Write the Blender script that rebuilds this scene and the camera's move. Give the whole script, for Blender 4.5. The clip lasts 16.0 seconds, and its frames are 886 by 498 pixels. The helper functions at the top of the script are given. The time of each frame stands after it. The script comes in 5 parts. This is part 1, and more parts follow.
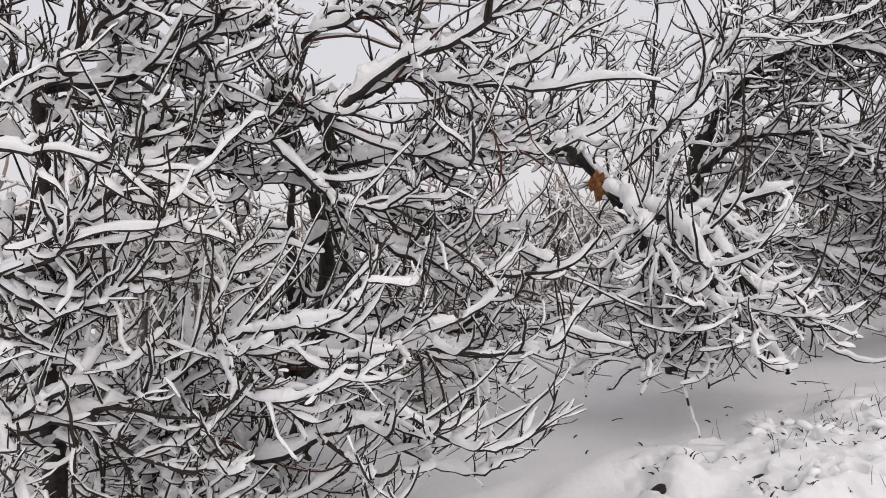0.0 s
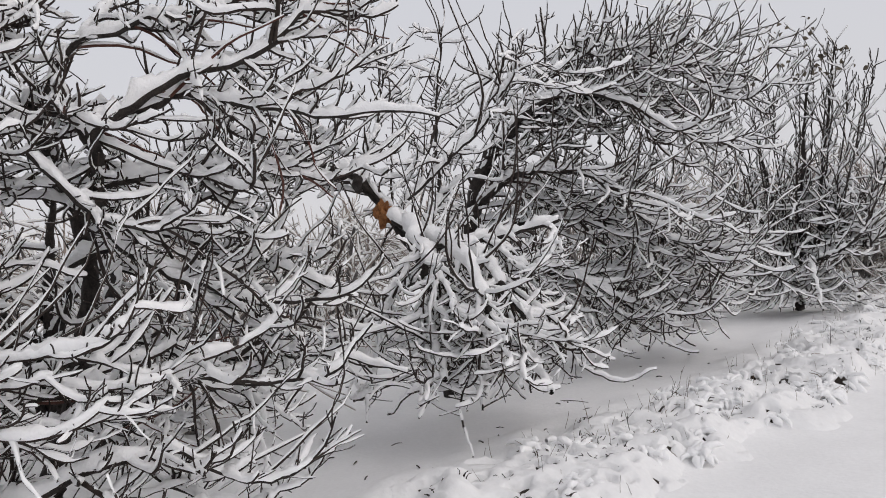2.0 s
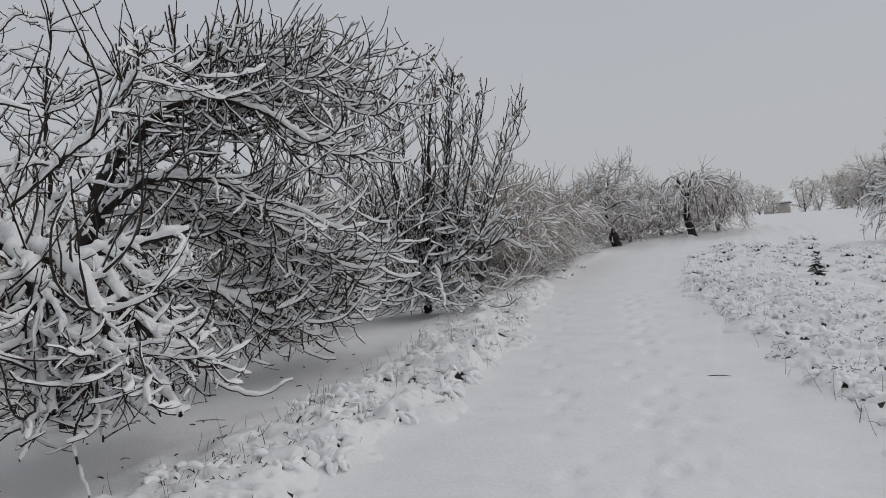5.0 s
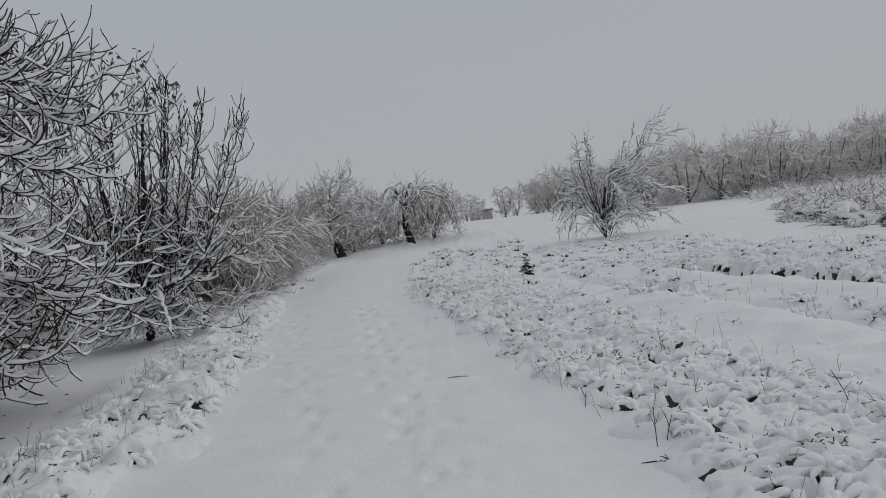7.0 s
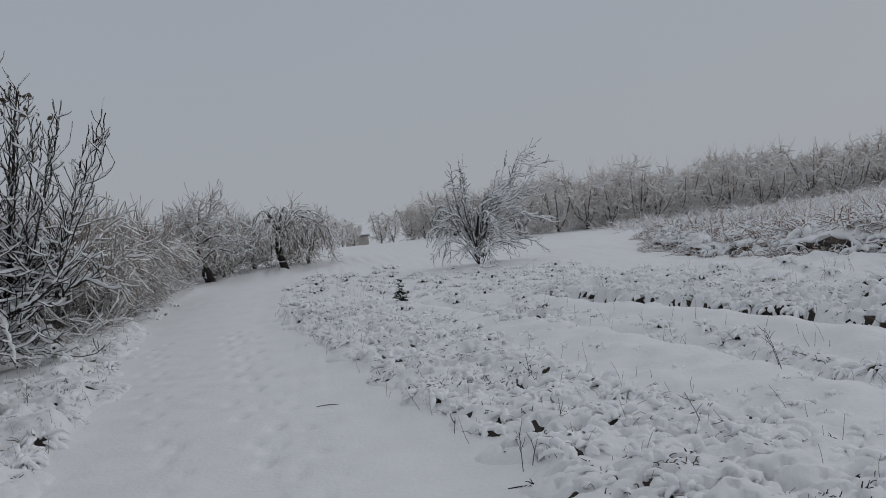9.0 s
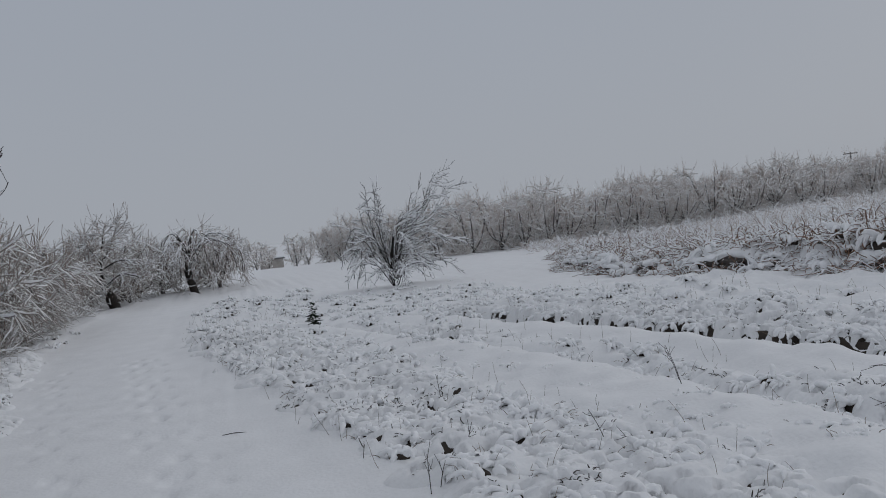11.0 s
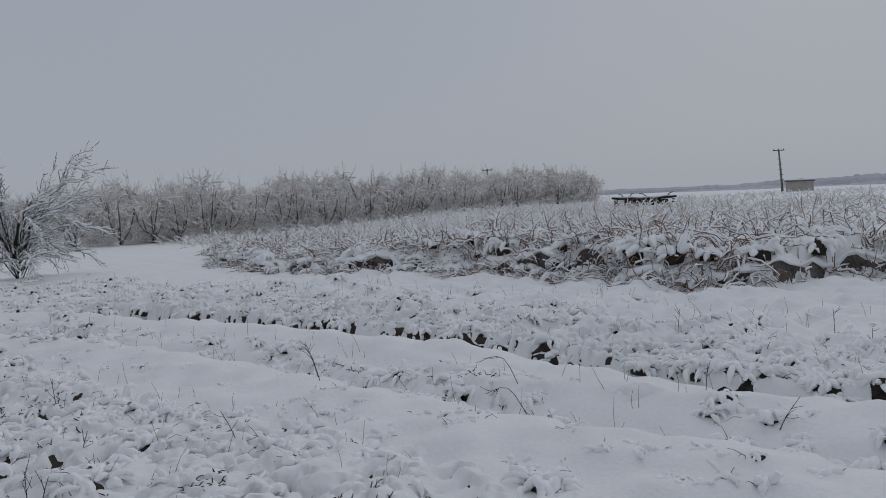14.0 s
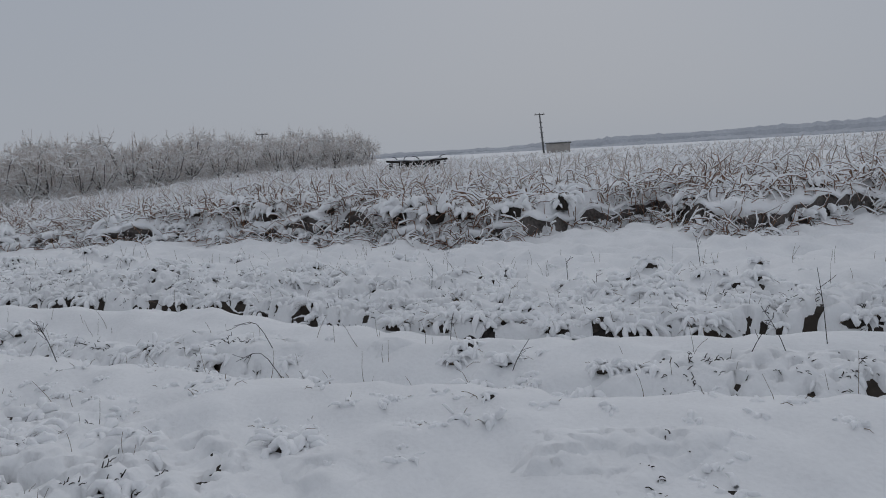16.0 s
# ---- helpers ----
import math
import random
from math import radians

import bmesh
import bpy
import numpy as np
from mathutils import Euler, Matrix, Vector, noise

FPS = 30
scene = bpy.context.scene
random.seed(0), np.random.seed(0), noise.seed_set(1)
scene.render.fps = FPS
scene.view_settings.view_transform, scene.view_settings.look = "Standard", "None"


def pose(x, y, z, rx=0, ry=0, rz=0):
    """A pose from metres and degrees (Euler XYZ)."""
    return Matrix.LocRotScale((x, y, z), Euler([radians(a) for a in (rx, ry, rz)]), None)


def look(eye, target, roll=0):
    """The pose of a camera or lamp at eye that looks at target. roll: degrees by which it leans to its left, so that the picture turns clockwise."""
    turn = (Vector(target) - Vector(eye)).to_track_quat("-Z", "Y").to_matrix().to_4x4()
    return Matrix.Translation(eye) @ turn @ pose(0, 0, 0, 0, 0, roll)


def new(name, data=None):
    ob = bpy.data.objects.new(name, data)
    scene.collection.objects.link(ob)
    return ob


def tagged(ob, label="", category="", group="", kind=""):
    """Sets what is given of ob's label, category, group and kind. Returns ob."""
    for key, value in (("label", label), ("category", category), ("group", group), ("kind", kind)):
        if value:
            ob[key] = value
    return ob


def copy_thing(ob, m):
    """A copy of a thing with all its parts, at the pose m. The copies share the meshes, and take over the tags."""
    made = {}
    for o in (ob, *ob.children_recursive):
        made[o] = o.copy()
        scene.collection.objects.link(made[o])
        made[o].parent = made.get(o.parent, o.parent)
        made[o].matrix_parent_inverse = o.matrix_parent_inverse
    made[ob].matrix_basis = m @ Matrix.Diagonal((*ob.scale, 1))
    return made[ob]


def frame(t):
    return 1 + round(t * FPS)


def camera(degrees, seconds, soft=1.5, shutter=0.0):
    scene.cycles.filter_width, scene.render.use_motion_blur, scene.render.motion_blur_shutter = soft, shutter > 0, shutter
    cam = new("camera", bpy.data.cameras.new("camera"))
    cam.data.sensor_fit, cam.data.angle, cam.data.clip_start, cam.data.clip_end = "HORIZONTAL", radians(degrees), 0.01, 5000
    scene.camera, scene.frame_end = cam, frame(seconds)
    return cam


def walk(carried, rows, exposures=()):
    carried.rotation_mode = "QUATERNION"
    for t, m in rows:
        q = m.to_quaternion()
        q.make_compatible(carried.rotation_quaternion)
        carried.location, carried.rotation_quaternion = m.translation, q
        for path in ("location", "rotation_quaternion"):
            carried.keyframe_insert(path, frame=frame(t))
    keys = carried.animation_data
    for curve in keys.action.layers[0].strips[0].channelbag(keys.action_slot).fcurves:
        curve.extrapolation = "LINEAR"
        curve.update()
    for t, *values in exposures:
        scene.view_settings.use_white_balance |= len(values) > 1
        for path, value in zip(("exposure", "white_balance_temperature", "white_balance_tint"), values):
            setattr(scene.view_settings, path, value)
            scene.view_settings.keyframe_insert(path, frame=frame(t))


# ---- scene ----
cam = camera(59.45, 16.0, soft=0.95)
PATH = [
    (0, (0.136, -0.287, 1.610), (-3.381, 1.615, 1.511), -6.06),
    (0.5, (0.154, -0.315, 1.622), (-3.235, 1.809, 1.580), -5.32),
    (1, (0.156, -0.309, 1.619), (-3.066, 2.060, 1.587), -4.75),
    (1.5, (0.137, -0.289, 1.595), (-2.908, 2.305, 1.562), -4.84),
    (2, (0.167, -0.268, 1.606), (-2.707, 2.513, 1.540), -4.71),
    (2.5, (0.186, -0.228, 1.592), (-2.370, 2.847, 1.521), -5.33),
    (3, (0.154, -0.201, 1.592), (-2.109, 3.096, 1.520), -5.54),
    (3.5, (0.185, -0.189, 1.597), (-1.864, 3.245, 1.482), -5.50),
    (4, (0.191, -0.140, 1.585), (-1.583, 3.442, 1.462), -5.42),
    (4.2, (0.200, -0.121, 1.576), (-1.481, 3.505, 1.420), -5.31),
    (6.3, (0.084, -0.080, 1.636), (-0.483, 3.877, 1.492), -4.63),
    (6.5, (0.054, -0.061, 1.629), (-0.289, 3.921, 1.461), -4.71),
    (7, (-0.000, 0.000, 1.621), (-0.000, 3.992, 1.375), -6.66),
    (7.5, (0.005, 0.039, 1.616), (0.356, 4.016, 1.381), -5.42),
    (8, (0.001, 0.051, 1.606), (0.527, 4.010, 1.390), -5.15),
    (10.3, (0.106, 0.042, 1.615), (0.995, 3.940, 1.488), -5.75),
    (10.5, (0.096, 0.051, 1.609), (1.059, 3.931, 1.489), -5.77),
    (11, (0.111, 0.031, 1.606), (1.180, 3.884, 1.495), -5.81),
    (11.5, (0.138, 0.039, 1.610), (1.366, 3.844, 1.515), -5.59),
    (12, (0.161, 0.035, 1.608), (1.625, 3.756, 1.540), -5.19),
    (12.5, (0.189, 0.044, 1.600), (1.971, 3.626, 1.552), -4.75),
    (13, (0.235, 0.058, 1.595), (2.346, 3.454, 1.517), -4.17),
    (13.5, (0.270, 0.063, 1.579), (2.627, 3.291, 1.421), -2.84),
    (14, (0.284, 0.063, 1.577), (2.854, 3.118, 1.330), -2.42),
    (14.5, (0.281, 0.049, 1.575), (3.008, 2.969, 1.372), -2.95),
    (15, (0.300, 0.022, 1.569), (3.190, 2.774, 1.298), -2.51),
    (15.5, (0.338, -0.032, 1.562), (3.430, 2.492, 1.301), -2.34),
    (16, (0.423, -0.139, 1.546), (3.713, 2.084, 1.063), -3.23),
]
walk(cam, [(t, look(eye, target, roll)) for t, eye, target, roll in PATH],
     [(0.0, 0.87, 7040, 16), (1.5, 0.80, 6960, 15), (2.5, 0.66, 6880, 14), (3.5, 0.42, 6830, 13), (4.2, 0.3, 6780, 12), (6.5, 0.11, 6590, 10), (8.0, -0.11, 6440, 10), (11.0, -0.15, 6300, 11), (13.5, -0.14, 6210, 11), (16.0, -0.13, 6240, 11)])

# ---- overcast winter sky and a very soft sun behind cloud ----
world = bpy.data.worlds.new("overcast")
scene.world = world
world.use_nodes = True
wn, wl = world.node_tree.nodes, world.node_tree.links
wn.clear()
w_out = wn.new("ShaderNodeOutputWorld")
w_bg = wn.new("ShaderNodeBackground")
w_sky = wn.new("ShaderNodeTexSky")
w_sky.sky_type = "NISHITA"
w_sky.sun_disc = False
w_sky.sun_elevation = radians(28)
w_sky.sun_rotation = radians(66)
w_sky.dust_density = 5.0
w_co = wn.new("ShaderNodeTexCoord")
w_sep = wn.new("ShaderNodeSeparateXYZ")
w_ramp = wn.new("ShaderNodeValToRGB")
w_ramp.color_ramp.elements[0].position = 0.0
w_ramp.color_ramp.elements[0].color = (0.388, 0.409, 0.437, 1)
w_ramp.color_ramp.elements[1].position = 1.0
w_ramp.color_ramp.elements[1].color = (0.40, 0.42, 0.455, 1)
mid = w_ramp.color_ramp.elements.new(0.30)
mid.color = (0.366, 0.396, 0.440, 1)
w_scale = wn.new("ShaderNodeVectorMath")
w_scale.operation = "SCALE"
w_scale.inputs["Scale"].default_value = 0.05
w_noise = wn.new("ShaderNodeTexNoise")
w_noise.inputs["Scale"].default_value = 1.6
w_noise.inputs["Detail"].default_value = 3.0
w_var = wn.new("ShaderNodeMapRange")
w_var.inputs["To Min"].default_value = 0.97
w_var.inputs["To Max"].default_value = 1.02
w_mul = wn.new("ShaderNodeVectorMath")
w_mul.operation = "SCALE"
w_mix = wn.new("ShaderNodeMixRGB")
w_mix.inputs["Fac"].default_value = 0.03
w_bg.inputs["Strength"].default_value = 1.0
wl.new(w_co.outputs["Generated"], w_sep.inputs[0])
wl.new(w_co.outputs["Generated"], w_noise.inputs["Vector"])
wl.new(w_noise.outputs["Fac"], w_var.inputs["Value"])
wl.new(w_sep.outputs["Z"], w_ramp.inputs["Fac"])
wl.new(w_ramp.outputs["Color"], w_mul.inputs[0])
wl.new(w_var.outputs["Result"], w_mul.inputs["Scale"])
wl.new(w_sky.outputs["Color"], w_scale.inputs[0])
wl.new(w_mul.outputs["Vector"], w_mix.inputs["Color1"])
wl.new(w_scale.outputs["Vector"], w_mix.inputs["Color2"])
wl.new(w_mix.outputs["Color"], w_bg.inputs["Color"])
wl.new(w_bg.outputs["Background"], w_out.inputs["Surface"])

sun = new("sun", bpy.data.lights.new("sun", "SUN"))
sun.data.energy = 0.50
sun.data.angle = radians(90)
sun.data.color = (1.0, 0.97, 0.93)
sun.matrix_world = look((22, 10, 15), (0, 0, 0))


# ---- materials ----
def base_material(name, rough):
    m = bpy.data.materials.new(name)
    m.use_nodes = True
    b = m.node_tree.nodes["Principled BSDF"]
    b.inputs["Roughness"].default_value = rough
    b.inputs["Specular IOR Level"].default_value = 0.25
    return m, m.node_tree.nodes, m.node_tree.links, b


def mottled(name, dark, light, scale, rough=0.8, fine=9.0, bump=0.3, depth=0.01, contrast=(0.35, 0.65), island=0.0):
    """Two-scale mottled surface between two colours, with relief."""
    m, n, l, b = base_material(name, rough)
    co = n.new("ShaderNodeTexCoord")
    big = n.new("ShaderNodeTexNoise")
    big.inputs["Scale"].default_value = scale
    big.inputs["Detail"].default_value = 4.0
    small = n.new("ShaderNodeTexNoise")
    small.inputs["Scale"].default_value = scale * fine
    small.inputs["Detail"].default_value = 3.0
    mix = n.new("ShaderNodeMath")
    mix.operation = "MULTIPLY_ADD"
    mix.inputs[1].default_value = 0.45
    ramp = n.new("ShaderNodeValToRGB")
    ramp.color_ramp.elements[0].position, ramp.color_ramp.elements[1].position = contrast
    ramp.color_ramp.elements[0].color = (*dark, 1)
    ramp.color_ramp.elements[1].color = (*light, 1)
    half = n.new("ShaderNodeMath")
    half.operation = "MULTIPLY"
    half.inputs[1].default_value = 0.55
    l.new(co.outputs["Object"], big.inputs["Vector"])
    l.new(co.outputs["Object"], small.inputs["Vector"])
    l.new(big.outputs["Fac"], half.inputs[0])
    l.new(small.outputs["Fac"], mix.inputs[0])
    l.new(half.outputs[0], mix.inputs[2])
    out = mix.outputs[0]
    if island:
        geo = n.new("ShaderNodeNewGeometry")
        var = n.new("ShaderNodeMath")
        var.operation = "MULTIPLY_ADD"
        var.inputs[1].default_value = island
        l.new(geo.outputs["Random Per Island"], var.inputs[0])
        l.new(out, var.inputs[2])
        out = var.outputs[0]
    l.new(out, ramp.inputs["Fac"])
    l.new(ramp.outputs["Color"], b.inputs["Base Color"])
    if bump:
        bp = n.new("ShaderNodeBump")
        bp.inputs["Strength"].default_value = bump
        bp.inputs["Distance"].default_value = depth
        l.new(mix.outputs[0], bp.inputs["Height"])
        l.new(bp.outputs["Normal"], b.inputs["Normal"])
    return m


M_SNOW = mottled("snow_on_branches", (0.93, 0.933, 0.94), (0.97, 0.972, 0.977), 14.0, 0.65, 5.0, 0.5, 0.02)
M_FIELD = mottled("snow_ground", (0.826, 0.828, 0.832), (0.893, 0.895, 0.898), 2.2, 0.7, 14.0, 0.45, 0.03)
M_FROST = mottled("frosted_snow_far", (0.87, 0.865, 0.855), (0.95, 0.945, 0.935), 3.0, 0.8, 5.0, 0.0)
M_BARK = mottled("wet_dark_bark", (0.012, 0.010, 0.009), (0.050, 0.041, 0.036), 22.0, 0.75, 5.0, 0.8, 0.01)
M_TWIG = mottled("dark_twig", (0.014, 0.011, 0.010), (0.060, 0.043, 0.036), 9.0, 0.7, 5.0, 0.0, island=0.25, contrast=(0.35, 0.9))
# Twigs and bark farther off are paler: haze put into their colour.
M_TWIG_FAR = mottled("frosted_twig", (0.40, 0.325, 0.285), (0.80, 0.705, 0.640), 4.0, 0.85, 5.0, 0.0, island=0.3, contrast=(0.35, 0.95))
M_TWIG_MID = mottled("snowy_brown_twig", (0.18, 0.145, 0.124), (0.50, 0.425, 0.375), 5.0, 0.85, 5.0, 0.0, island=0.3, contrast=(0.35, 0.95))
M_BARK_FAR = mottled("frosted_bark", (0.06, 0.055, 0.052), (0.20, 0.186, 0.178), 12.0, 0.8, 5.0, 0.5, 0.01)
M_CANE = mottled("bramble_cane", (0.105, 0.056, 0.036), (0.40, 0.235, 0.155), 6.0, 0.75, 5.0, 0.0, island=0.3, contrast=(0.35, 0.95))
M_RED = mottled("reddish_shoot", (0.05, 0.02, 0.016), (0.13, 0.055, 0.04), 9.0, 0.7, 5.0, 0.0)
M_SPLIT = mottled("split_orange_wood", (0.14, 0.05, 0.02), (0.42, 0.19, 0.07), 16.0, 0.8, 5.0, 0.7, 0.01)
M_GRASS = mottled("dead_grass", (0.060, 0.042, 0.028), (0.24, 0.175, 0.115), 5.0, 0.85, 5.0, 0.0, island=0.35, contrast=(0.3, 0.95))
M_DARKGRASS = mottled("matted_dark_grass", (0.016, 0.014, 0.012), (0.060, 0.048, 0.039), 5.0, 0.9, 5.0, 0.0, island=0.3, contrast=(0.3, 0.95))
M_FURROW = mottled("bare_soil", (0.012, 0.011, 0.010), (0.055, 0.048, 0.043), 7.0, 0.95, 6.0, 0.9, 0.04)
M_BANK = mottled("cut_bank_soil", (0.060, 0.053, 0.049), (0.185, 0.163, 0.150), 3.0, 0.95, 7.0, 0.9, 0.05)
M_LEAF = mottled("withered_leaf", (0.03, 0.027, 0.024), (0.12, 0.10, 0.075), 14.0, 0.8, 4.0, 0.2, 0.003, island=0.3)
M_NEEDLE = mottled("dark_needles", (0.006, 0.010, 0.007), (0.026, 0.034, 0.022), 12.0, 0.8, 4.0, 0.0, island=0.3)
M_PLASTER = mottled("grey_plaster", (0.34, 0.312, 0.285), (0.47, 0.437, 0.405), 1.5, 0.9, 8.0, 0.3, 0.01)
M_PLANK = mottled("weathered_planks", (0.035, 0.032, 0.03), (0.12, 0.11, 0.10), 3.0, 0.85, 8.0, 0.5, 0.01)
M_CONCRETE = mottled("weathered_pole", (0.09, 0.09, 0.09), (0.20, 0.20, 0.20), 2.0, 0.85, 8.0, 0.3, 0.005)
# Pale grey: distance haze is put into the colour of the woods.
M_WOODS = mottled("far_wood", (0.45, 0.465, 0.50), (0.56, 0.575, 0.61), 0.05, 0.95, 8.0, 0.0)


# ---- numbers for shapes ----
def smooth(a, b, x):
    u = np.clip((np.asarray(x, float) - a) / (b - a), 0, 1)
    return u * u * (3 - 2 * u)


TABLE = np.random.RandomState(7).rand(257, 257)


def lattice(x, y, size, shift=0.0):
    """Smooth value noise in -1..1 with features of about that size."""
    u, v = np.asarray(x, float) / size + shift, np.asarray(y, float) / size + shift * 1.7
    iu, iv = np.floor(u), np.floor(v)
    fu, fv = u - iu, v - iv
    fu, fv = fu * fu * (3 - 2 * fu), fv * fv * (3 - 2 * fv)
    a, b = iu.astype(int) % 256, iv.astype(int) % 256
    low = TABLE[a, b] * (1 - fu) + TABLE[a + 1, b] * fu
    high = TABLE[a, b + 1] * (1 - fu) + TABLE[a + 1, b + 1] * fu
    return (low * (1 - fv) + high * fv) * 2 - 1


def path_left(y):
    return np.interp(y, [-6, 0, 5, 7, 13, 21, 27, 32, 38, 46], [-2.5, -2.4, -2.3, -2.15, -3.0, -3.5, -3.2, -0.8, 1.7, 4.5])


def path_right(y):
    return np.interp(y, [-6, 0, 4.6, 7.2, 14.4, 22, 30], [1.7, 1.55, 1.08, 0.45, -0.9, -1.1, 0.6])


def furrow_near(y):
    return np.interp(y, [-8, 0.4, 2.3, 3.9, 7.2, 12.8, 18], [6.9, 5.0, 4.48, 4.1, 3.7, 2.0, 0.55])


def furrow_far(y):
    return np.interp(y, [-8, 0.35, 1.8, 3.2, 6, 8.8, 11, 15], [8.6, 6.42, 5.97, 5.4, 5.4, 4.75, 4.1, 2.8])


def bank_foot(y):
    return np.interp(y, [-25, -5, -1.5, 1.0, 2.35, 3.4, 4.2, 5.5, 8.5, 11.2, 14.2, 21.4, 26], [24, 18, 15.5, 14.2, 11.6, 12.0, 13.2, 10.4, 10.1, 9.8, 9.0, 9.8, 12.0])


def bank_edge(y):
    foot = bank_foot(y)
    return foot + 0.40 * lattice(foot, y, 1.6, 0.5) + 0.22 * lattice(foot, y, 0.6, 0.1)


def height(x, y):
    """The lie of the snow-covered land."""
    x, y = np.asarray(x, float), np.asarray(y, float)
    z = 0.035 * lattice(x, y, 3.1) + 0.015 * lattice(x, y, 1.1, 0.3)
    left, right = path_left(y), path_right(y)
    near = smooth(45, 25, y)
    rough = smooth(right, right + 0.35, x) * near
    verge = smooth(left, left - 0.25, x) * smooth(left - 1.9, left - 1.2, x) * near
    lumps = 0.5 * lattice(x, y, 0.42, 0.7) + 0.5 * lattice(x, y, 0.19, 0.2)
    z = z + (rough * 0.06 + verge * 0.07) * lumps + verge * 0.06 + rough * 0.03
    z = z + 0.012 * lattice(x, y, 0.16, 0.9) * lattice(x, y, 0.9, 0.15) * near
    z = z - 0.03 * smooth(left - 0.1, left + 0.3, x) * smooth(right + 0.1, right - 0.3, x) * near
    f2, f1, foot = furrow_near(y), furrow_far(y), bank_foot(y)
    run = smooth(17, 12, y)
    z = z + run * (0.10 * np.exp(-((x - f2 + 0.40) / 0.50) ** 2) - 0.13 * np.exp(-((x - f2 - 0.14) / 0.14) ** 2))
    z = z + run * (0.13 * np.exp(-((x - f1 + 0.34) / 0.45) ** 2) - 0.26 * np.exp(-((x - f1 - 0.14) / 0.12) ** 2))
    z = z + run * 0.09 * smooth(f1 + 0.20, f1 + 0.34, x)
    slope = smooth(f1 + 0.3, f1 + 1.7, x) * run
    z = z + slope * (0.10 + 0.09 * lumps)
    edge = bank_edge(y)
    bank = np.maximum(smooth(29, 25, y), smooth(18, 40, x))
    z = z + bank * smooth(edge, edge + 0.40, x) * (0.52 + 0.08 * lumps) * (1 - 0.35 * smooth(10, 18, y) * smooth(20, 12, x - foot))
    hollow_zone = np.maximum(smooth(right + 0.1, right + 0.4, x) * smooth(right + 2.6, right + 1.8, x) * near, np.maximum(run * smooth(f1 + 0.25, f1 + 0.45, x) * smooth(f1 + 2.4, f1 + 1.4, x), verge))
    z = z - hollow_zone * 0.05 * smooth(0.22, 0.62, lattice(x, y, 0.23, 0.37)) + hollow_zone * 0.03 * smooth(0.1, 0.6, -lattice(x, y, 0.23, 0.37))
    z = z + bank * smooth(foot + 1, foot + 60, x) * 0.35
    z = z + 0.10 * smooth(2.2, 0.2, np.hypot((x - 4.7) / 1.6, y - 21.4))
    z = z - 1.7 * smooth(48, 105, y) * smooth(60, 20, x)
    return z


def treads():
    """Old footprints along the path."""
    r = random.Random(5)
    marks = []
    for along, off, phase, deep in ((([2.4, 4.9, 7.8, 12.5], [-0.55, -0.85, -1.7, -2.5]), 0.0, 0.0, 0.9), (([2.4, 5.1, 9.9, 15], [0.0, -0.35, -1.1, -1.7]), 0.0, 0.35, 1.2), (([2.4, 5.1, 9.9, 15], [0.2, -0.15, -1.0, -1.6]), 0.12, 0.2, 0.8)):
        for k in range(30):
            y = 2.4 + k * 0.36 + phase + r.uniform(-0.12, 0.12)
            mid_x = off + float(np.interp(y, *along))
            marks.append((mid_x + (0.09 if k % 2 else -0.09) + r.uniform(-0.07, 0.07), y, deep * r.uniform(0.35, 1.25)))
    return marks


def axis_steps(stretches, far_lo, far_hi, grow_by=1.16):
    """Grid lines: given steps on the near stretches, then ever wider ones out to the far ends."""
    vals = []
    for (lo, step), (hi, _) in zip(stretches, stretches[1:]):
        vals += list(np.linspace(lo, hi, max(2, round((hi - lo) / step)), endpoint=False))
    vals.append(stretches[-1][0])
    s, v = stretches[-2][1], vals[-1]
    while v < far_hi:
        s *= grow_by
        v += s
        vals.append(v)
    s, v = stretches[0][1], vals[0]
    while v > far_lo:
        s *= grow_by
        v -= s
        vals.insert(0, v)
    return np.array(vals)


def quad_mesh(name, verts, quads, material, shade=True):
    verts, quads = np.asarray(verts, np.float32), np.asarray(quads, np.int32)
    me = bpy.data.meshes.new(name)
    me.vertices.add(len(verts))
    me.vertices.foreach_set("co", verts.ravel())
    me.loops.add(quads.size)
    me.loops.foreach_set("vertex_index", quads.ravel())
    me.polygons.add(len(quads))
    me.polygons.foreach_set("loop_start", np.arange(0, quads.size, 4, dtype=np.int32))
    me.polygons.foreach_set("use_smooth", np.full(len(quads), shade))
    me.update(calc_edges=True)
    me.materials.append(material)
    return me


def base(name, at, label, category, group="", kind=""):
    """An Empty at a thing's foot, under which its parts hang."""
    return tagged(place_at(new(name), at), label, category, group, kind)


def place_at(ob, at):
    ob.location = at
    return ob


def part_of(name, me, parent, label=""):
    ob = new(name, me)
    ob.parent = parent
    if label:
        ob["label"] = label
    return ob


def part(name, bm, material, parent, label=""):
    me = bpy.data.meshes.new(name)
    bm.to_mesh(me)
    bm.free()
    me.materials.append(material)
    return part_of(name, me, parent, label)


# ---- branches, twigs and the snow on them ----
def unit(v):
    return v / np.maximum(np.linalg.norm(v, axis=-1, keepdims=True), 1e-9)


def frames(p):
    t = np.empty_like(p)
    t[:, 1:-1] = p[:, 2:] - p[:, :-2]
    t[:, 0], t[:, -1] = p[:, 1] - p[:, 0], p[:, -1] - p[:, -2]
    t = unit(t)
    side = np.stack([t[..., 1], -t[..., 0], 0 * t[..., 0]], -1)
    flat = np.linalg.norm(side, axis=-1, keepdims=True)
    side = unit(np.where(flat < 0.08, np.array([1.0, 0.2, 0.0]), side))
    return t, side, np.cross(side, t)


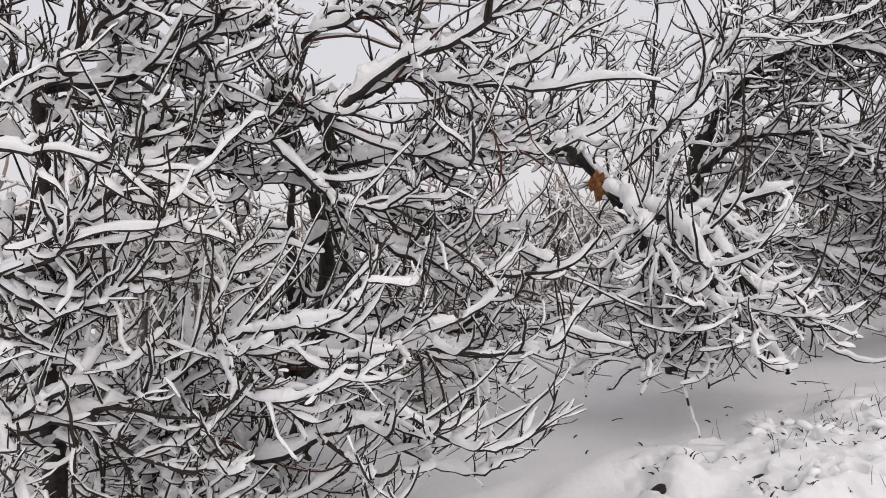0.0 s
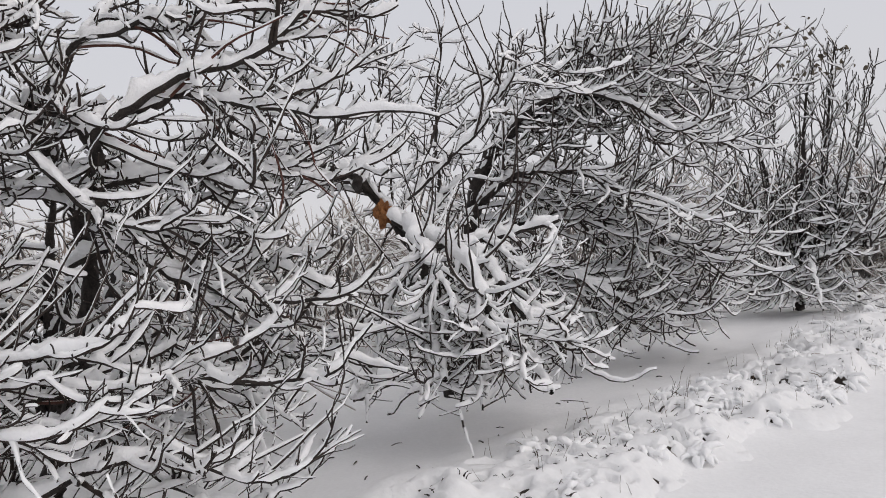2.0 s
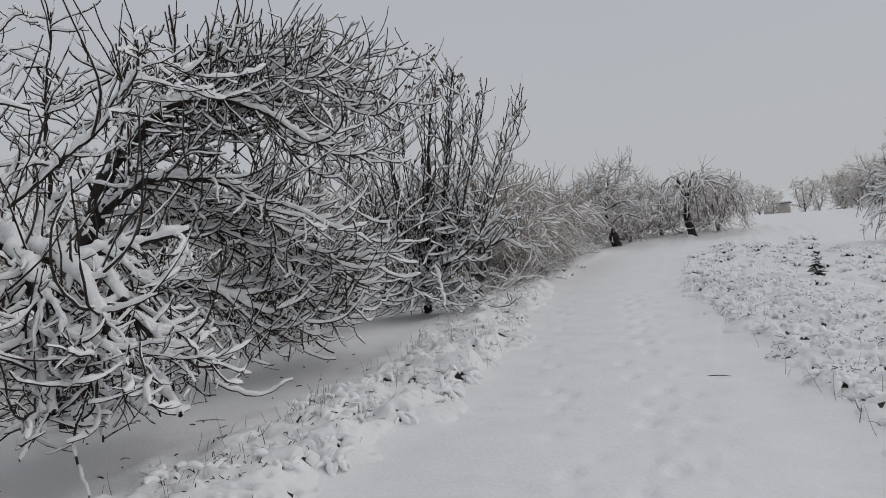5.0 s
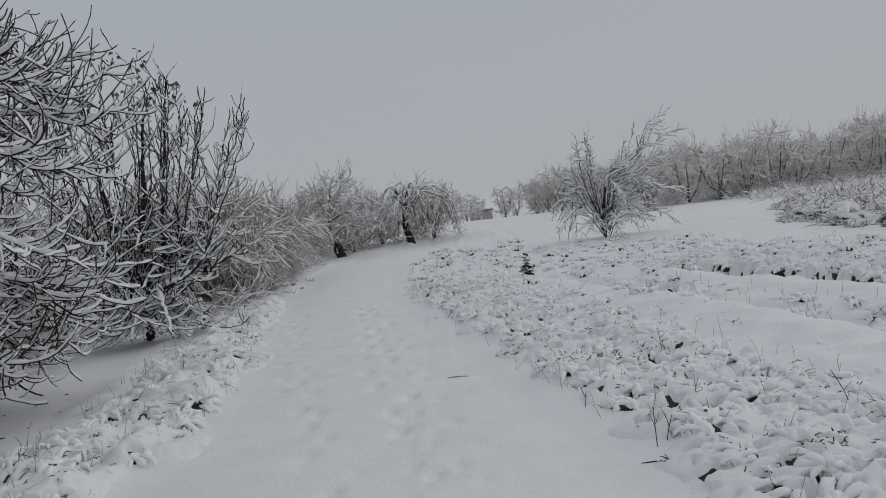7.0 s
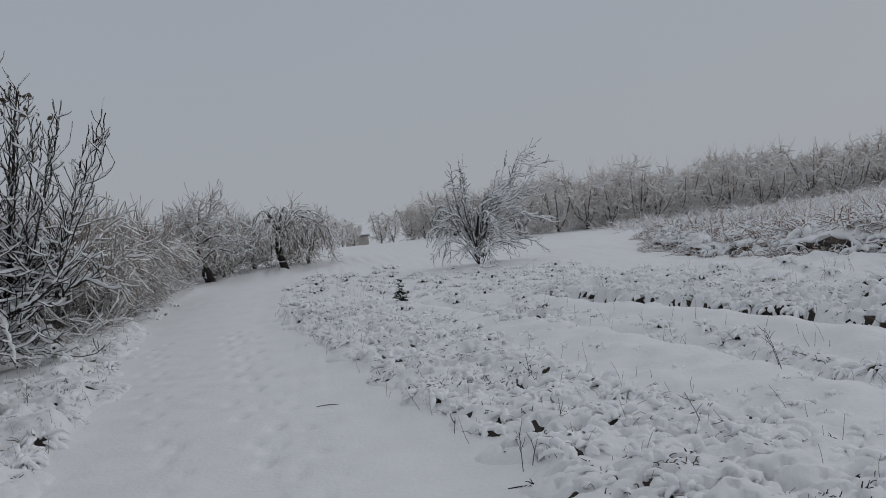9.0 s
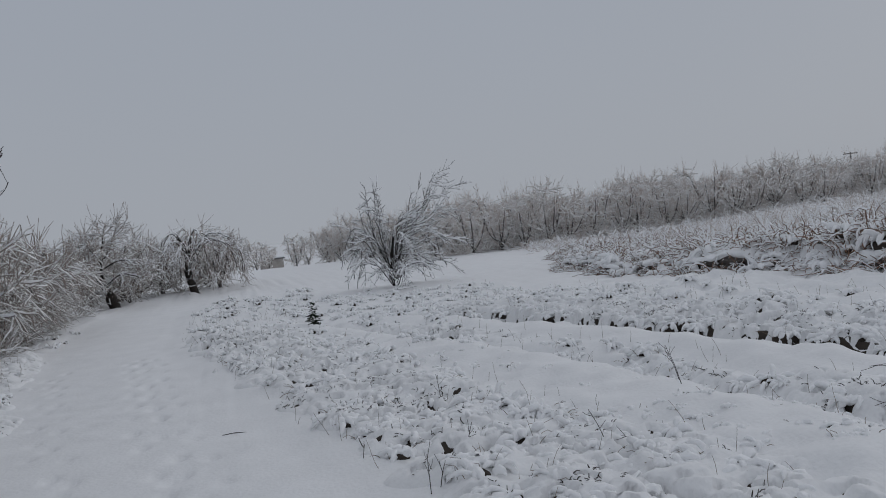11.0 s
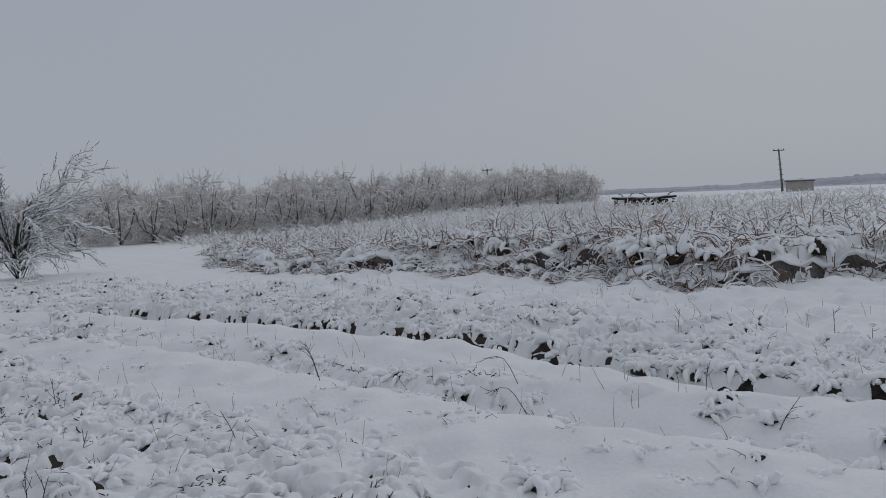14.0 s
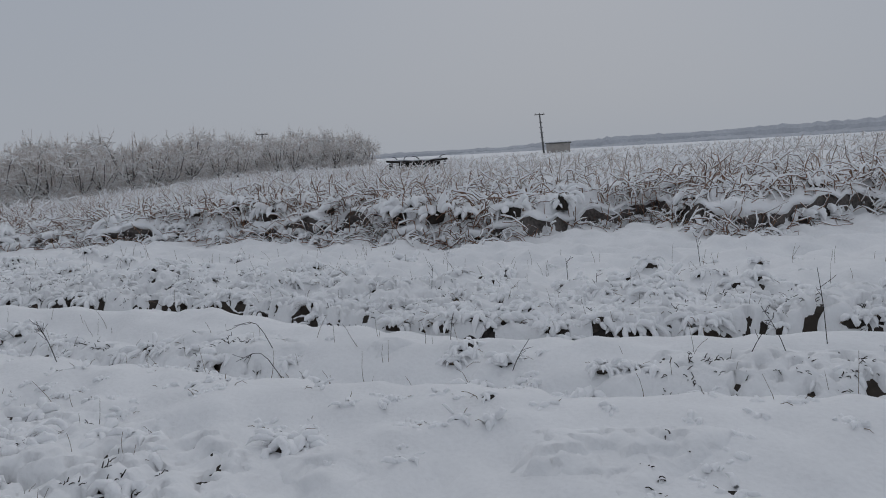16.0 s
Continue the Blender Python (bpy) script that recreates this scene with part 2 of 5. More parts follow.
def strips(rings, closed=True):
    b, n, k, _ = rings.shape
    idx = np.arange(b * n * k).reshape(b, n, k)
    nxt = np.roll(idx, -1, 2) if closed else idx[:, :, 1:]
    cur = idx if closed else idx[:, :, :-1]
    q = np.stack([cur[:, :-1], nxt[:, :-1], nxt[:, 1:], cur[:, 1:]], -1)
    return rings.reshape(-1, 3), q.reshape(-1, 4)


class Pile:
    """Collects quads of one mesh."""

    def __init__(self):
        self.v, self.q, self.n = [], [], 0

    def add(self, v, q):
        self.v.append(v)
        self.q.append(q + self.n)
        self.n += len(v)

    def mesh(self, name, material, shade=True):
        return quad_mesh(name, np.concatenate(self.v), np.concatenate(self.q), material, shade)


def wood(pile, p, r, sides=5):
    """Tapered tubes: p is (count, points, 3), r (count, points)."""
    t, side, up = frames(p)
    a = np.arange(sides) * 2 * np.pi / sides
    ring = p[:, :, None] + r[:, :, None, None] * (np.cos(a)[:, None] * side[:, :, None] + np.sin(a)[:, None] * up[:, :, None])
    pile.add(*strips(ring))


def beads(along, rng):
    """Smooth random numbers in 0..1 along branches, one knot for each unit of along (count, points)."""
    knots = rng.rand(len(along), int(along.max()) + 3)
    start = along + rng.rand(len(along), 1)
    k = start.astype(int)
    f = start - k
    f = f * f * (3 - 2 * f)
    return np.take_along_axis(knots, k, 1) * (1 - f) + np.take_along_axis(knots, k + 1, 1) * f


CAPS = (((-0.75, 0.42, 0.0), (-0.85, 0.72, 0.68), (0.85, 0.72, 0.68), (0.75, 0.42, 0.0)),
        ((-0.55, 0.30, 0.0), (-1.0, 0.60, 0.48), (0.0, 0.88, 1.0), (1.0, 0.60, 0.48), (0.55, 0.30, 0.0)),
        ((-0.55, 0.22, 0.0), (-1.0, 0.48, 0.32), (-0.74, 0.78, 0.80), (0.0, 0.90, 1.0), (0.74, 0.78, 0.80), (1.0, 0.48, 0.32), (0.55, 0.22, 0.0)))


def snow_cap(pile, p, r, thick, rng, full=0.85, clump=0.6, thin=0.3, detail=2):
    """Snow lying as a lumpy ridge along the upper side of branches: thinner where they are steep, with rounded clumps and gaps."""
    n, long = p.shape[1], np.linalg.norm(np.diff(p, axis=1), axis=-1).sum(1)
    step = (0.12, 0.034, 0.026)[detail]
    u = np.linspace(0, n - 1, int(np.clip(long.mean() / step + 1, n, 64)))
    k = np.minimum(u.astype(int), n - 2)
    f = (u - k)[None, :]
    p = p[:, k] * (1 - f[..., None]) + p[:, k + 1] * f[..., None]
    r = r[:, k] * (1 - f) + r[:, k + 1] * f
    t, side, up = frames(p)
    b, n, _ = p.shape
    along = np.linspace(0, 1, n)[None] * long[:, None]
    level = np.clip((np.sqrt(np.maximum(0, 1 - t[..., 2] ** 2)) - 0.24) / 0.5, 0, 1)
    keep = (rng.rand(b, 1) < full) * 1.0
    wide, fine = beads(along / 0.12, rng), beads(along / 0.05, rng)
    lump = 1 - clump + clump * (0.9 * wide + 1.7 * fine)
    gap = smooth(0.25, 0.33, 0.75 * beads(along / 0.17, rng) + 0.25 * fine + 0.10 * level)
    s = np.asarray(thick)[:, None] * level * keep * lump * gap
    s = s * (1 - thin + thin * r / r.max(1, keepdims=True))
    u = np.linspace(0, 1, n)[None]
    s = s * (0.55 + 0.45 * smooth(0, 0.08, 1 - u)) * (0.6 + 0.4 * smooth(0, 0.06, u))
    on = smooth(0, 1, s / np.maximum(r, 1e-4) * 1.2)
    w = {g: 0.5 * r + on * (0.5 * r + s * (0.09 + 0.30 * beads(along / 0.05, rng))) for g in (-1, 1)}
    z = np.array([0, 0, 1.0])
    lean = ((beads(along / 0.09, rng) - 0.5) * 0.55 * s)[..., None] * side
    ring = np.stack([p + side * (w[1 if c > 0 else -1] * c)[..., None] + z * (r * k + s * m)[..., None] + lean * m for c, k, m in CAPS[detail]], 2)
    ring[:, :, 1:-1] += rng.normal(0, 0.10, ring[:, :, 1:-1].shape) * s[..., None, None]
    if detail:
        tip = [ring[:, e].mean(1, keepdims=True) * 0.5 + ring[:, e] * 0.5 + (t[:, e] * g * s[:, e][:, None] * 0.22)[:, None] for e, g in ((0, -1), (-1, 1))]
        ring = np.concatenate([tip[0][:, None], ring, tip[1][:, None]], 1)
    pile.add(*strips(ring, closed=False))


def spline(ctrl, count):
    """A smooth curve through control points, as (1, count, 3)."""
    c = np.asarray(ctrl, float)
    c = np.concatenate([[2 * c[0] - c[1]], c, [2 * c[-1] - c[-2]]])
    u = np.linspace(0, len(c) - 3 - 1e-6, count)
    i = u.astype(int)
    f = (u - i)[:, None]
    p0, p1, p2, p3 = c[i], c[i + 1], c[i + 2], c[i + 3]
    return (0.5 * (2 * p1 + (p2 - p0) * f + (2 * p0 - 5 * p1 + 4 * p2 - p3) * f * f + (3 * p1 - p0 - 3 * p2 + p3) * f ** 3))[None]


def grow(start, way, length, n, rng, sag=0.0, curl=0.0, wob=0.12):
    """Shoots that set out along a way, sag at first and curl up towards the tip."""
    p, d = start.copy(), unit(way)
    bend = rng.normal(0, wob * 0.40, d.shape)
    out = [p.copy()]
    for i in range(n - 1):
        u = i / max(1, n - 2)
        d = unit(d + np.array([0, 0, 1.0]) * ((-np.asarray(sag) * (1 - u) + np.asarray(curl) * u)[..., None] if np.ndim(sag) else (-sag * (1 - u) + curl * u))
                 + bend + rng.normal(0, wob, d.shape))
        p = p + d * (length / (n - 1))[:, None]
        out.append(p.copy())
    return np.stack(out, 1)


def pick(batches, count, rng, lo=0.15, hi=1.0):
    """Random places on branches, longer ones more often: place, way along, thickness."""
    w = np.concatenate([np.linalg.norm(p[:, -1] - p[:, 0], axis=-1) + 0.05 for p, _ in batches])
    which = np.concatenate([np.full(len(p), k) for k, (p, _) in enumerate(batches)])
    row = np.concatenate([np.arange(len(p)) for p, _ in batches])
    ch = rng.choice(len(w), count, p=w / w.sum())
    pos, way, rad = np.empty((count, 3)), np.empty((count, 3)), np.empty(count)
    for k, (p, r) in enumerate(batches):
        s = which[ch] == k
        if not s.any():
            continue
        n = p.shape[1]
        u = rng.uniform(lo, hi, s.sum()) * (n - 1)
        i = np.minimum(u.astype(int), n - 2)
        f = (u - i)[:, None]
        q = row[ch][s]
        pos[s] = p[q, i] * (1 - f) + p[q, i + 1] * f
        way[s] = unit(p[q, i + 1] - p[q, i])
        rad[s] = r[q, i]
    return pos, way, rad


def aside(way, rng, lo, hi, bias=(0, 0, 0), level=0.0):
    """Turn ways aside by lo..hi degrees in a random direction, pulled by bias."""
    c = len(way)
    rnd = rng.normal(0, 1, (c, 3))
    perp = unit(rnd - (rnd * way).sum(1, keepdims=True) * way + np.asarray(bias))
    perp[:, 2] *= 1 - level
    a = np.radians(rng.uniform(lo, hi, c))[:, None]
    return unit(np.cos(a) * way + np.sin(a) * perp)


def taper(r0, r1, n):
    return r0[:, None] * (1 - np.linspace(0, 1, n)) + r1[:, None] * np.linspace(0, 1, n)


def bough(limbs, r0, r1, *along):
    """Adds one limb: its thickness at foot and tip, and the curve that it follows."""
    limbs.append((list(along), r0, r1))


def tree(name, at, label, limbs, levels, seed, limb_snow=0.05, bark=None, twig=None, snow=None, category="tree", group="", full=0.85, limb_points=0.065, room=None, limb_even=0.6, stout=1.0):
    """A leafless tree: trunk and limbs along curves, shoots grown from them in levels, and the snow that lies on all of it."""
    rng = np.random.RandomState(seed)
    at = np.array([at[0], at[1], float(height(at[0], at[1])) if len(at) < 3 else at[2]])
    root = base(name, at, label, category, group)
    snow_pile, main = Pile(), []
    for k, (ctrl, r0, r1) in enumerate(limbs):
        c = np.asarray(ctrl, float) - at
        count = max(5, int(np.linalg.norm(np.diff(c, axis=0), axis=1).sum() / limb_points))
        p = spline(c, count)
        wander = rng.normal(0, 1, p[:, 1:-1].shape)
        wander = wander + np.roll(wander, 1, 1) + np.roll(wander, -1, 1)
        p[:, 1:-1] += wander * 0.006
        r = taper(np.array([r0]), np.array([r1]), count) * (1 + 0.10 * rng.normal(0, 1, (1, count)))
        pile = Pile()
        wood(pile, p, r, (8 if r0 > 0.03 else 6) if limb_points < 0.15 else 4)
        part_of("trunk" if k == 0 else "limb", pile.mesh("trunk" if k == 0 else "limb", bark or M_BARK), root)
        snow_cap(snow_pile, p, r, np.array([limb_snow * (limb_even + (1 - limb_even) * min(1, r0 / 0.03) ** 1.5)]), rng, 1.0, 0.65, 0.65, 2 if limb_points < 0.15 else 0)
        main.append((p, r))
    grown = [main]
    for k, v in enumerate(levels):
        src = [b for i in v.get("src", (len(grown) - 1,)) for b in grown[i]]
        pos, way, rad = pick(src, v["count"], rng, v.get("lo", 0.15), v.get("hi", 1.0))
        way = aside(way, rng, *v["angle"], v.get("bias", (0, 0, 0)), v.get("level", 0.0))
        if "pull" in v:
            way = unit(way + np.asarray(v["pull"]))
        n = v.get("n", 6)
        length = rng.uniform(*v["length"], v["count"]) * rng.uniform(0.6, 1.0, v["count"])
        p = grow(pos, way, length, n, rng, v.get("sag", 0.0), v.get("curl", 0.0), v.get("wob", 0.12))
        p[..., 2] = np.maximum(p[..., 2], 0.015)
        if room is not None:
            ok = room(p + at).all(1)
            p, rad = p[ok], rad[ok]
        cnt = len(p)
        r0 = np.minimum(rad * 0.8, stout * v["r"][0] * rng.uniform(0.7, 1.3, cnt))
        r = taper(np.maximum(r0, stout * v["r"][1]), np.full(cnt, stout * v["r"][1]), n)
        if v.get("single"):
            for i in range(cnt):
                one = Pile()
                wood(one, p[i:i + 1], r[i:i + 1], v.get("sides", 4))
                part_of("branch", one.mesh("branch", v.get("mat", twig or M_TWIG)), root)
        else:
            pile = Pile()
            wood(pile, p, r, v.get("sides", 4))
            nm = v.get("name", ("branches", "twigs", "twig_tips")[min(k, 2)])
            tagged(part_of(nm, pile.mesh(nm, v.get("mat", twig or M_TWIG)), root), kind="stuff")
        if v.get("snow", 0):
            snow_cap(snow_pile, p, r, v["snow"] * rng.uniform(0.6, 1.2, cnt), rng, v.get("full", full), v.get("clump", 0.6), detail=v.get("detail", 2 if k == 0 else 1 if n > 6 else 0))
        grown.append([(p, r)])
    tagged(part_of("snow_load", snow_pile.mesh("snow_load", snow or M_SNOW), root, "white snow lying on the branches"), kind="stuff")
    return root, grown


# ---- the ground: one sheet to the horizon ----
def make_ground():
    xs = axis_steps([(-6.0, 0.085), (-2.7, 0.045), (1.5, 0.075), (12.5, 0)], -1500, 1500)
    ys = axis_steps([(-0.6, 0.08), (2.2, 0.055), (9.0, 0.085), (16.0, 0)], -1200, 1800)
    gx, gy = np.meshgrid(xs, ys)
    gz = height(gx, gy)
    for mx, my, deep in treads():
        gz = gz - 0.045 * deep * np.exp(-(((gx - mx) / 0.058) ** 2 + ((gy - my) / 0.105) ** 2) ** 1.5)
    nx, ny = len(xs), len(ys)
    idx = np.arange(nx * ny).reshape(ny, nx)
    quads = np.stack([idx[:-1, :-1], idx[:-1, 1:], idx[1:, 1:], idx[1:, :-1]], -1).reshape(-1, 4)
    me = quad_mesh("ground", np.stack([gx, gy, gz], -1).reshape(-1, 3), quads, M_FIELD)
    tagged(new("ground", me), "snow-covered path and rough field with tufts poking through", "ground", kind="structure")


make_ground()


# ---- the blanket of snow over the tussocks, with holes down to the matted grass ----
def cells(x, y, size, shift=0.0):
    """Rounded domes in 0..1 about scattered middles, creased where they meet."""
    u, v = x / size + shift, y / size + shift * 1.3
    iu, iv = np.floor(u).astype(int), np.floor(v).astype(int)
    near = np.full(np.shape(u), 9.0)
    for i in (-1, 0, 1):
        for j in (-1, 0, 1):
            a, b = (iu + i) % 256, (iv + j) % 256
            near = np.minimum(near, np.hypot(u - iu - i - TABLE[a, b], v - iv - j - TABLE[b, (a + 89) % 256]))
    return np.sqrt(np.clip(1 - (near / 0.85) ** 2, 0, 1))


def rough_zone(x, y):
    """How thickly tussocks stand: along the path, below the steps of the field and on the verge by the trees."""
    right, left, f1, f2 = path_right(y), path_left(y), furrow_far(y), furrow_near(y)
    patch = 0.5 * lattice(x, y, 1.3, 0.21) + 0.4 * lattice(x, y, 0.5, 0.66)
    zone = smooth(right - 0.1, right + 0.5, x + 0.25 * lattice(x, y, 0.35, 0.44)) * smooth(right + 2.3, right + 1.2, x) * smooth(2.2, 3.4, y) * smooth(-0.65, 0.0, patch)
    zone = np.maximum(zone, smooth(f1 + 0.16, f1 + 0.30, x) * smooth(f1 + 2.0, f1 + 1.0, x) * smooth(-0.75, -0.15, patch) * smooth(15, 12.5, y))
    zone = np.maximum(zone, smooth(f2 + 0.06, f2 + 0.22, x) * smooth(f2 + 0.95, f2 + 0.5, x) * smooth(-0.35, 0.2, patch) * smooth(14, 11, y))
    zone = np.maximum(zone, 0.85 * smooth(left + 0.2, left - 0.25, x + 0.25 * lattice(x, y, 0.35, 0.44)) * smooth(left - 1.35, left - 0.8, x) * smooth(1.8, 3.0, y) * smooth(-0.6, 0.1, patch))
    return np.maximum(zone, 0.36 * smooth(1.9, 2.3, x) * smooth(f2 - 0.4, f2 - 0.9, x) * smooth(4.5, 3.0, y) * smooth(0.05, 0.4, patch)) * smooth(-2.9, -1.9, y)


def sheet(name, step, lift, material, label):
    xs, ys = np.arange(-4.2, 8.6, step), np.arange(-3.0, 15.0, step)
    gx, gy = np.meshgrid(xs, ys)
    zone = rough_zone(gx, gy)
    gz = height(gx, gy) + lift(gx, gy, zone)
    idx = np.arange(gx.size).reshape(gx.shape)
    quads = np.stack([idx[:-1, :-1], idx[:-1, 1:], idx[1:, 1:], idx[1:, :-1]], -1).reshape(-1, 4)
    quads = quads[(zone.ravel()[quads] > 0.02).any(1)]
    used, inverse = np.unique(quads, return_inverse=True)
    verts = np.stack([gx.ravel(), gy.ravel(), gz.ravel()], -1)[used]
    tagged(new(name, quad_mesh(name, verts, inverse.reshape(-1, 4), material)), label, "snow" if material is M_FIELD else "grass", kind="stuff")


def crust_lift(x, y, zone):
    skew = x + 0.10 * lattice(x, y, 0.4, 0.12)
    big, small = cells(skew * 0.75, y, 0.112, 0.4), cells(skew * 0.85, y, 0.052, 0.9)
    f1 = furrow_far(y)
    foot = np.exp(-((x - f1 - 0.33) / 0.11) ** 2) * smooth(14, 11, y)
    face = smooth(f1 + 0.15, f1 + 0.3, x) * smooth(f1 + 1.7, f1 + 0.7, x)
    holes = smooth(0.30, 0.58, 0.30 * lattice(x, y, 0.13, 0.33) + 0.62 * lattice(x, y, 0.058, 0.71) + 0.20 * lattice(x, y, 0.45, 0.15) + 0.55 * (1 - big) + 0.12 * foot + 0.15 * face + 0.16 * np.exp(-((x - path_right(y) - 0.8) / 0.55) ** 2) + 0.06 * smooth(0.7, 0.95, zone) - 0.03)
    return zone * (0.026 + 0.048 * big * (0.75 + 0.5 * lattice(x, y, 0.4, 0.5)) + 0.032 * small - 0.12 * holes) - 0.07 * (1 - smooth(0.0, 0.35, zone))


sheet("grass_mat", 0.07, lambda x, y, zone: 0.010 * smooth(0.3, 0.6, zone) - 0.05 * smooth(0.5, 0.2, zone), M_DARKGRASS, "dark matted dead grass under the snow")
sheet("snow_blanket", 0.022, crust_lift, M_FIELD, "lumpy snow draped over tussocks with dark holes")

TEAR = np.array([-5.28, 4.30, 1.86])


def clear_of_tear(p):
    """The torn limb stands free of twigs on the side of the path."""
    way = np.array([0.776, -0.629, -0.03])
    d = p - TEAR
    along = d @ way
    return (along < 0.05) | (np.linalg.norm(d - along[..., None] * way, axis=-1) > 0.13)


# ---- the near tree, bowed low with snow, at the side of the path ----
NEAR_LIMBS = []
bough(NEAR_LIMBS, 0.055, 0.035, (-4.75, 0.95, -0.05), (-4.62, 1.3, 0.9), (-4.55, 1.4, 1.7), (-4.4, 1.15, 2.3), (-4.13, 1.05, 2.42), (-3.95, 1.16, 2.36), (-3.77, 1.2, 2.2), (-3.77, 1.22, 1.9))
bough(NEAR_LIMBS, 0.03, 0.01, (-3.7, 1.16, 2.16), (-3.65, 1.23, 2.31), (-3.5, 1.58, 2.52), (-3.37, 1.81, 2.58), (-3.24, 2.01, 2.72), (-3.05, 2.25, 3.0))
bough(NEAR_LIMBS, 0.024, 0.007, (-3.75, 1.25, 2.28), (-3.63, 1.52, 2.41), (-3.56, 1.67, 2.45), (-3.38, 1.79, 2.37), (-3.15, 1.97, 2.3), (-2.87, 2.18, 2.25), (-2.54, 2.4, 2.19))
bough(NEAR_LIMBS, 0.022, 0.007, (-4.3, 1.1, 2.3), (-4.0, 1.2, 2.7), (-3.8, 1.5, 2.85), (-3.6, 1.8, 2.9), (-3.4, 2.1, 3.05))
bough(NEAR_LIMBS, 0.022, 0.007, (-3.9, 1.2, 1.98), (-3.76, 1.48, 2.04), (-3.59, 1.82, 2.07), (-3.41, 2.12, 2.08), (-3.25, 2.33, 2.16))
bough(NEAR_LIMBS, 0.02, 0.007, (-3.75, 0.9, 2.15), (-3.61, 1.05, 1.9), (-3.56, 1.18, 1.78), (-3.47, 1.39, 1.75), (-3.4, 1.53, 1.82))
bough(NEAR_LIMBS, 0.03, 0.008, (-4.4, 1.2, 2.1), (-4.1, 1.22, 1.98), (-3.84, 1.34, 1.68), (-3.65, 1.52, 1.51), (-3.53, 1.77, 1.38), (-3.23, 2.22, 1.33), (-3.05, 2.4, 1.52))
bough(NEAR_LIMBS, 0.026, 0.007, (-4.5, 0.8, 1.3), (-3.94, 0.72, 1.01), (-3.66, 0.98, 1.02), (-3.33, 1.26, 1.07), (-3.1, 1.7, 0.96), (-2.93, 1.96, 1.04), (-2.82, 2.1, 1.21))
bough(NEAR_LIMBS, 0.022, 0.008, (-4.5, 0.5, 1.4), (-3.7, 0.4, 1.12), (-3.36, 0.55, 1.24), (-3.2, 0.9, 1.26))
bough(NEAR_LIMBS, 0.026, 0.007, (-4.55, 0.8, 0.9), (-3.76, 0.59, 0.58), (-3.28, 0.84, 0.71), (-3.14, 1.2, 0.77), (-2.99, 1.5, 0.56), (-2.8, 1.8, 0.66))
bough(NEAR_LIMBS, 0.022, 0.008, (-4.5, 0.7, 1.1), (-3.8, 0.3, 0.95), (-3.67, 0.4, 0.72), (-3.6, 0.62, 0.4))
bough(NEAR_LIMBS, 0.022, 0.008, (-4.4, -0.3, 2.0), (-3.86, -0.38, 1.59), (-3.7, -0.12, 1.43), (-3.45, 0.1, 1.5))
bough(NEAR_LIMBS, 0.024, 0.008, (-4.3, -0.5, 1.2), (-3.66, -0.44, 0.97), (-3.66, -0.23, 0.97), (-3.6, 0.12, 1.01), (-3.5, 0.5, 1.18))
bough(NEAR_LIMBS, 0.032, 0.012, (-4.45, 0.9, 2.2), (-4.2, 0.3, 2.25), (-4.08, 0.55, 2.35), (-4.02, 0.81, 2.38), (-3.96, 1.03, 2.35))
bough(NEAR_LIMBS, 0.04, 0.012, (-4.55, 1.43, 1.2), (-4.9, 1.9, 2.0), (-4.7, 2.4, 2.5), (-4.3, 2.9, 2.7))
bough(NEAR_LIMBS, 0.024, 0.007, (-4.6, 0.9, 0.7), (-4.1, 1.2, 0.75), (-3.6, 1.35, 0.5), (-3.2, 1.5, 0.42), (-2.95, 1.7, 0.5))
bough(NEAR_LIMBS, 0.022, 0.007, (-4.6, 0.8, 0.6), (-4.1, 0.7, 0.5), (-3.6, 0.9, 0.38), (-3.25, 1.1, 0.36))
bough(NEAR_LIMBS, 0.024, 0.007, (-4.6, 1.0, 1.0), (-4.2, 1.5, 1.15), (-3.7, 1.75, 0.9), (-3.3, 1.9, 0.72))
bough(NEAR_LIMBS, 0.022, 0.007, (-4.5, 0.2, 0.7), (-4.0, 0.1, 0.55), (-3.6, 0.3, 0.35), (-3.3, 0.55, 0.36))
bough(NEAR_LIMBS, 0.022, 0.007, (-4.6, 1.3, 1.6), (-4.2, 1.7, 1.75), (-3.8, 2.0, 1.55), (-3.4, 2.3, 1.6))
bough(NEAR_LIMBS, 0.03, 0.008, (-4.7, 1.2, 0.4), (-4.4, 1.9, 0.9), (-3.9, 2.4, 0.95), (-3.4, 2.8, 0.8))
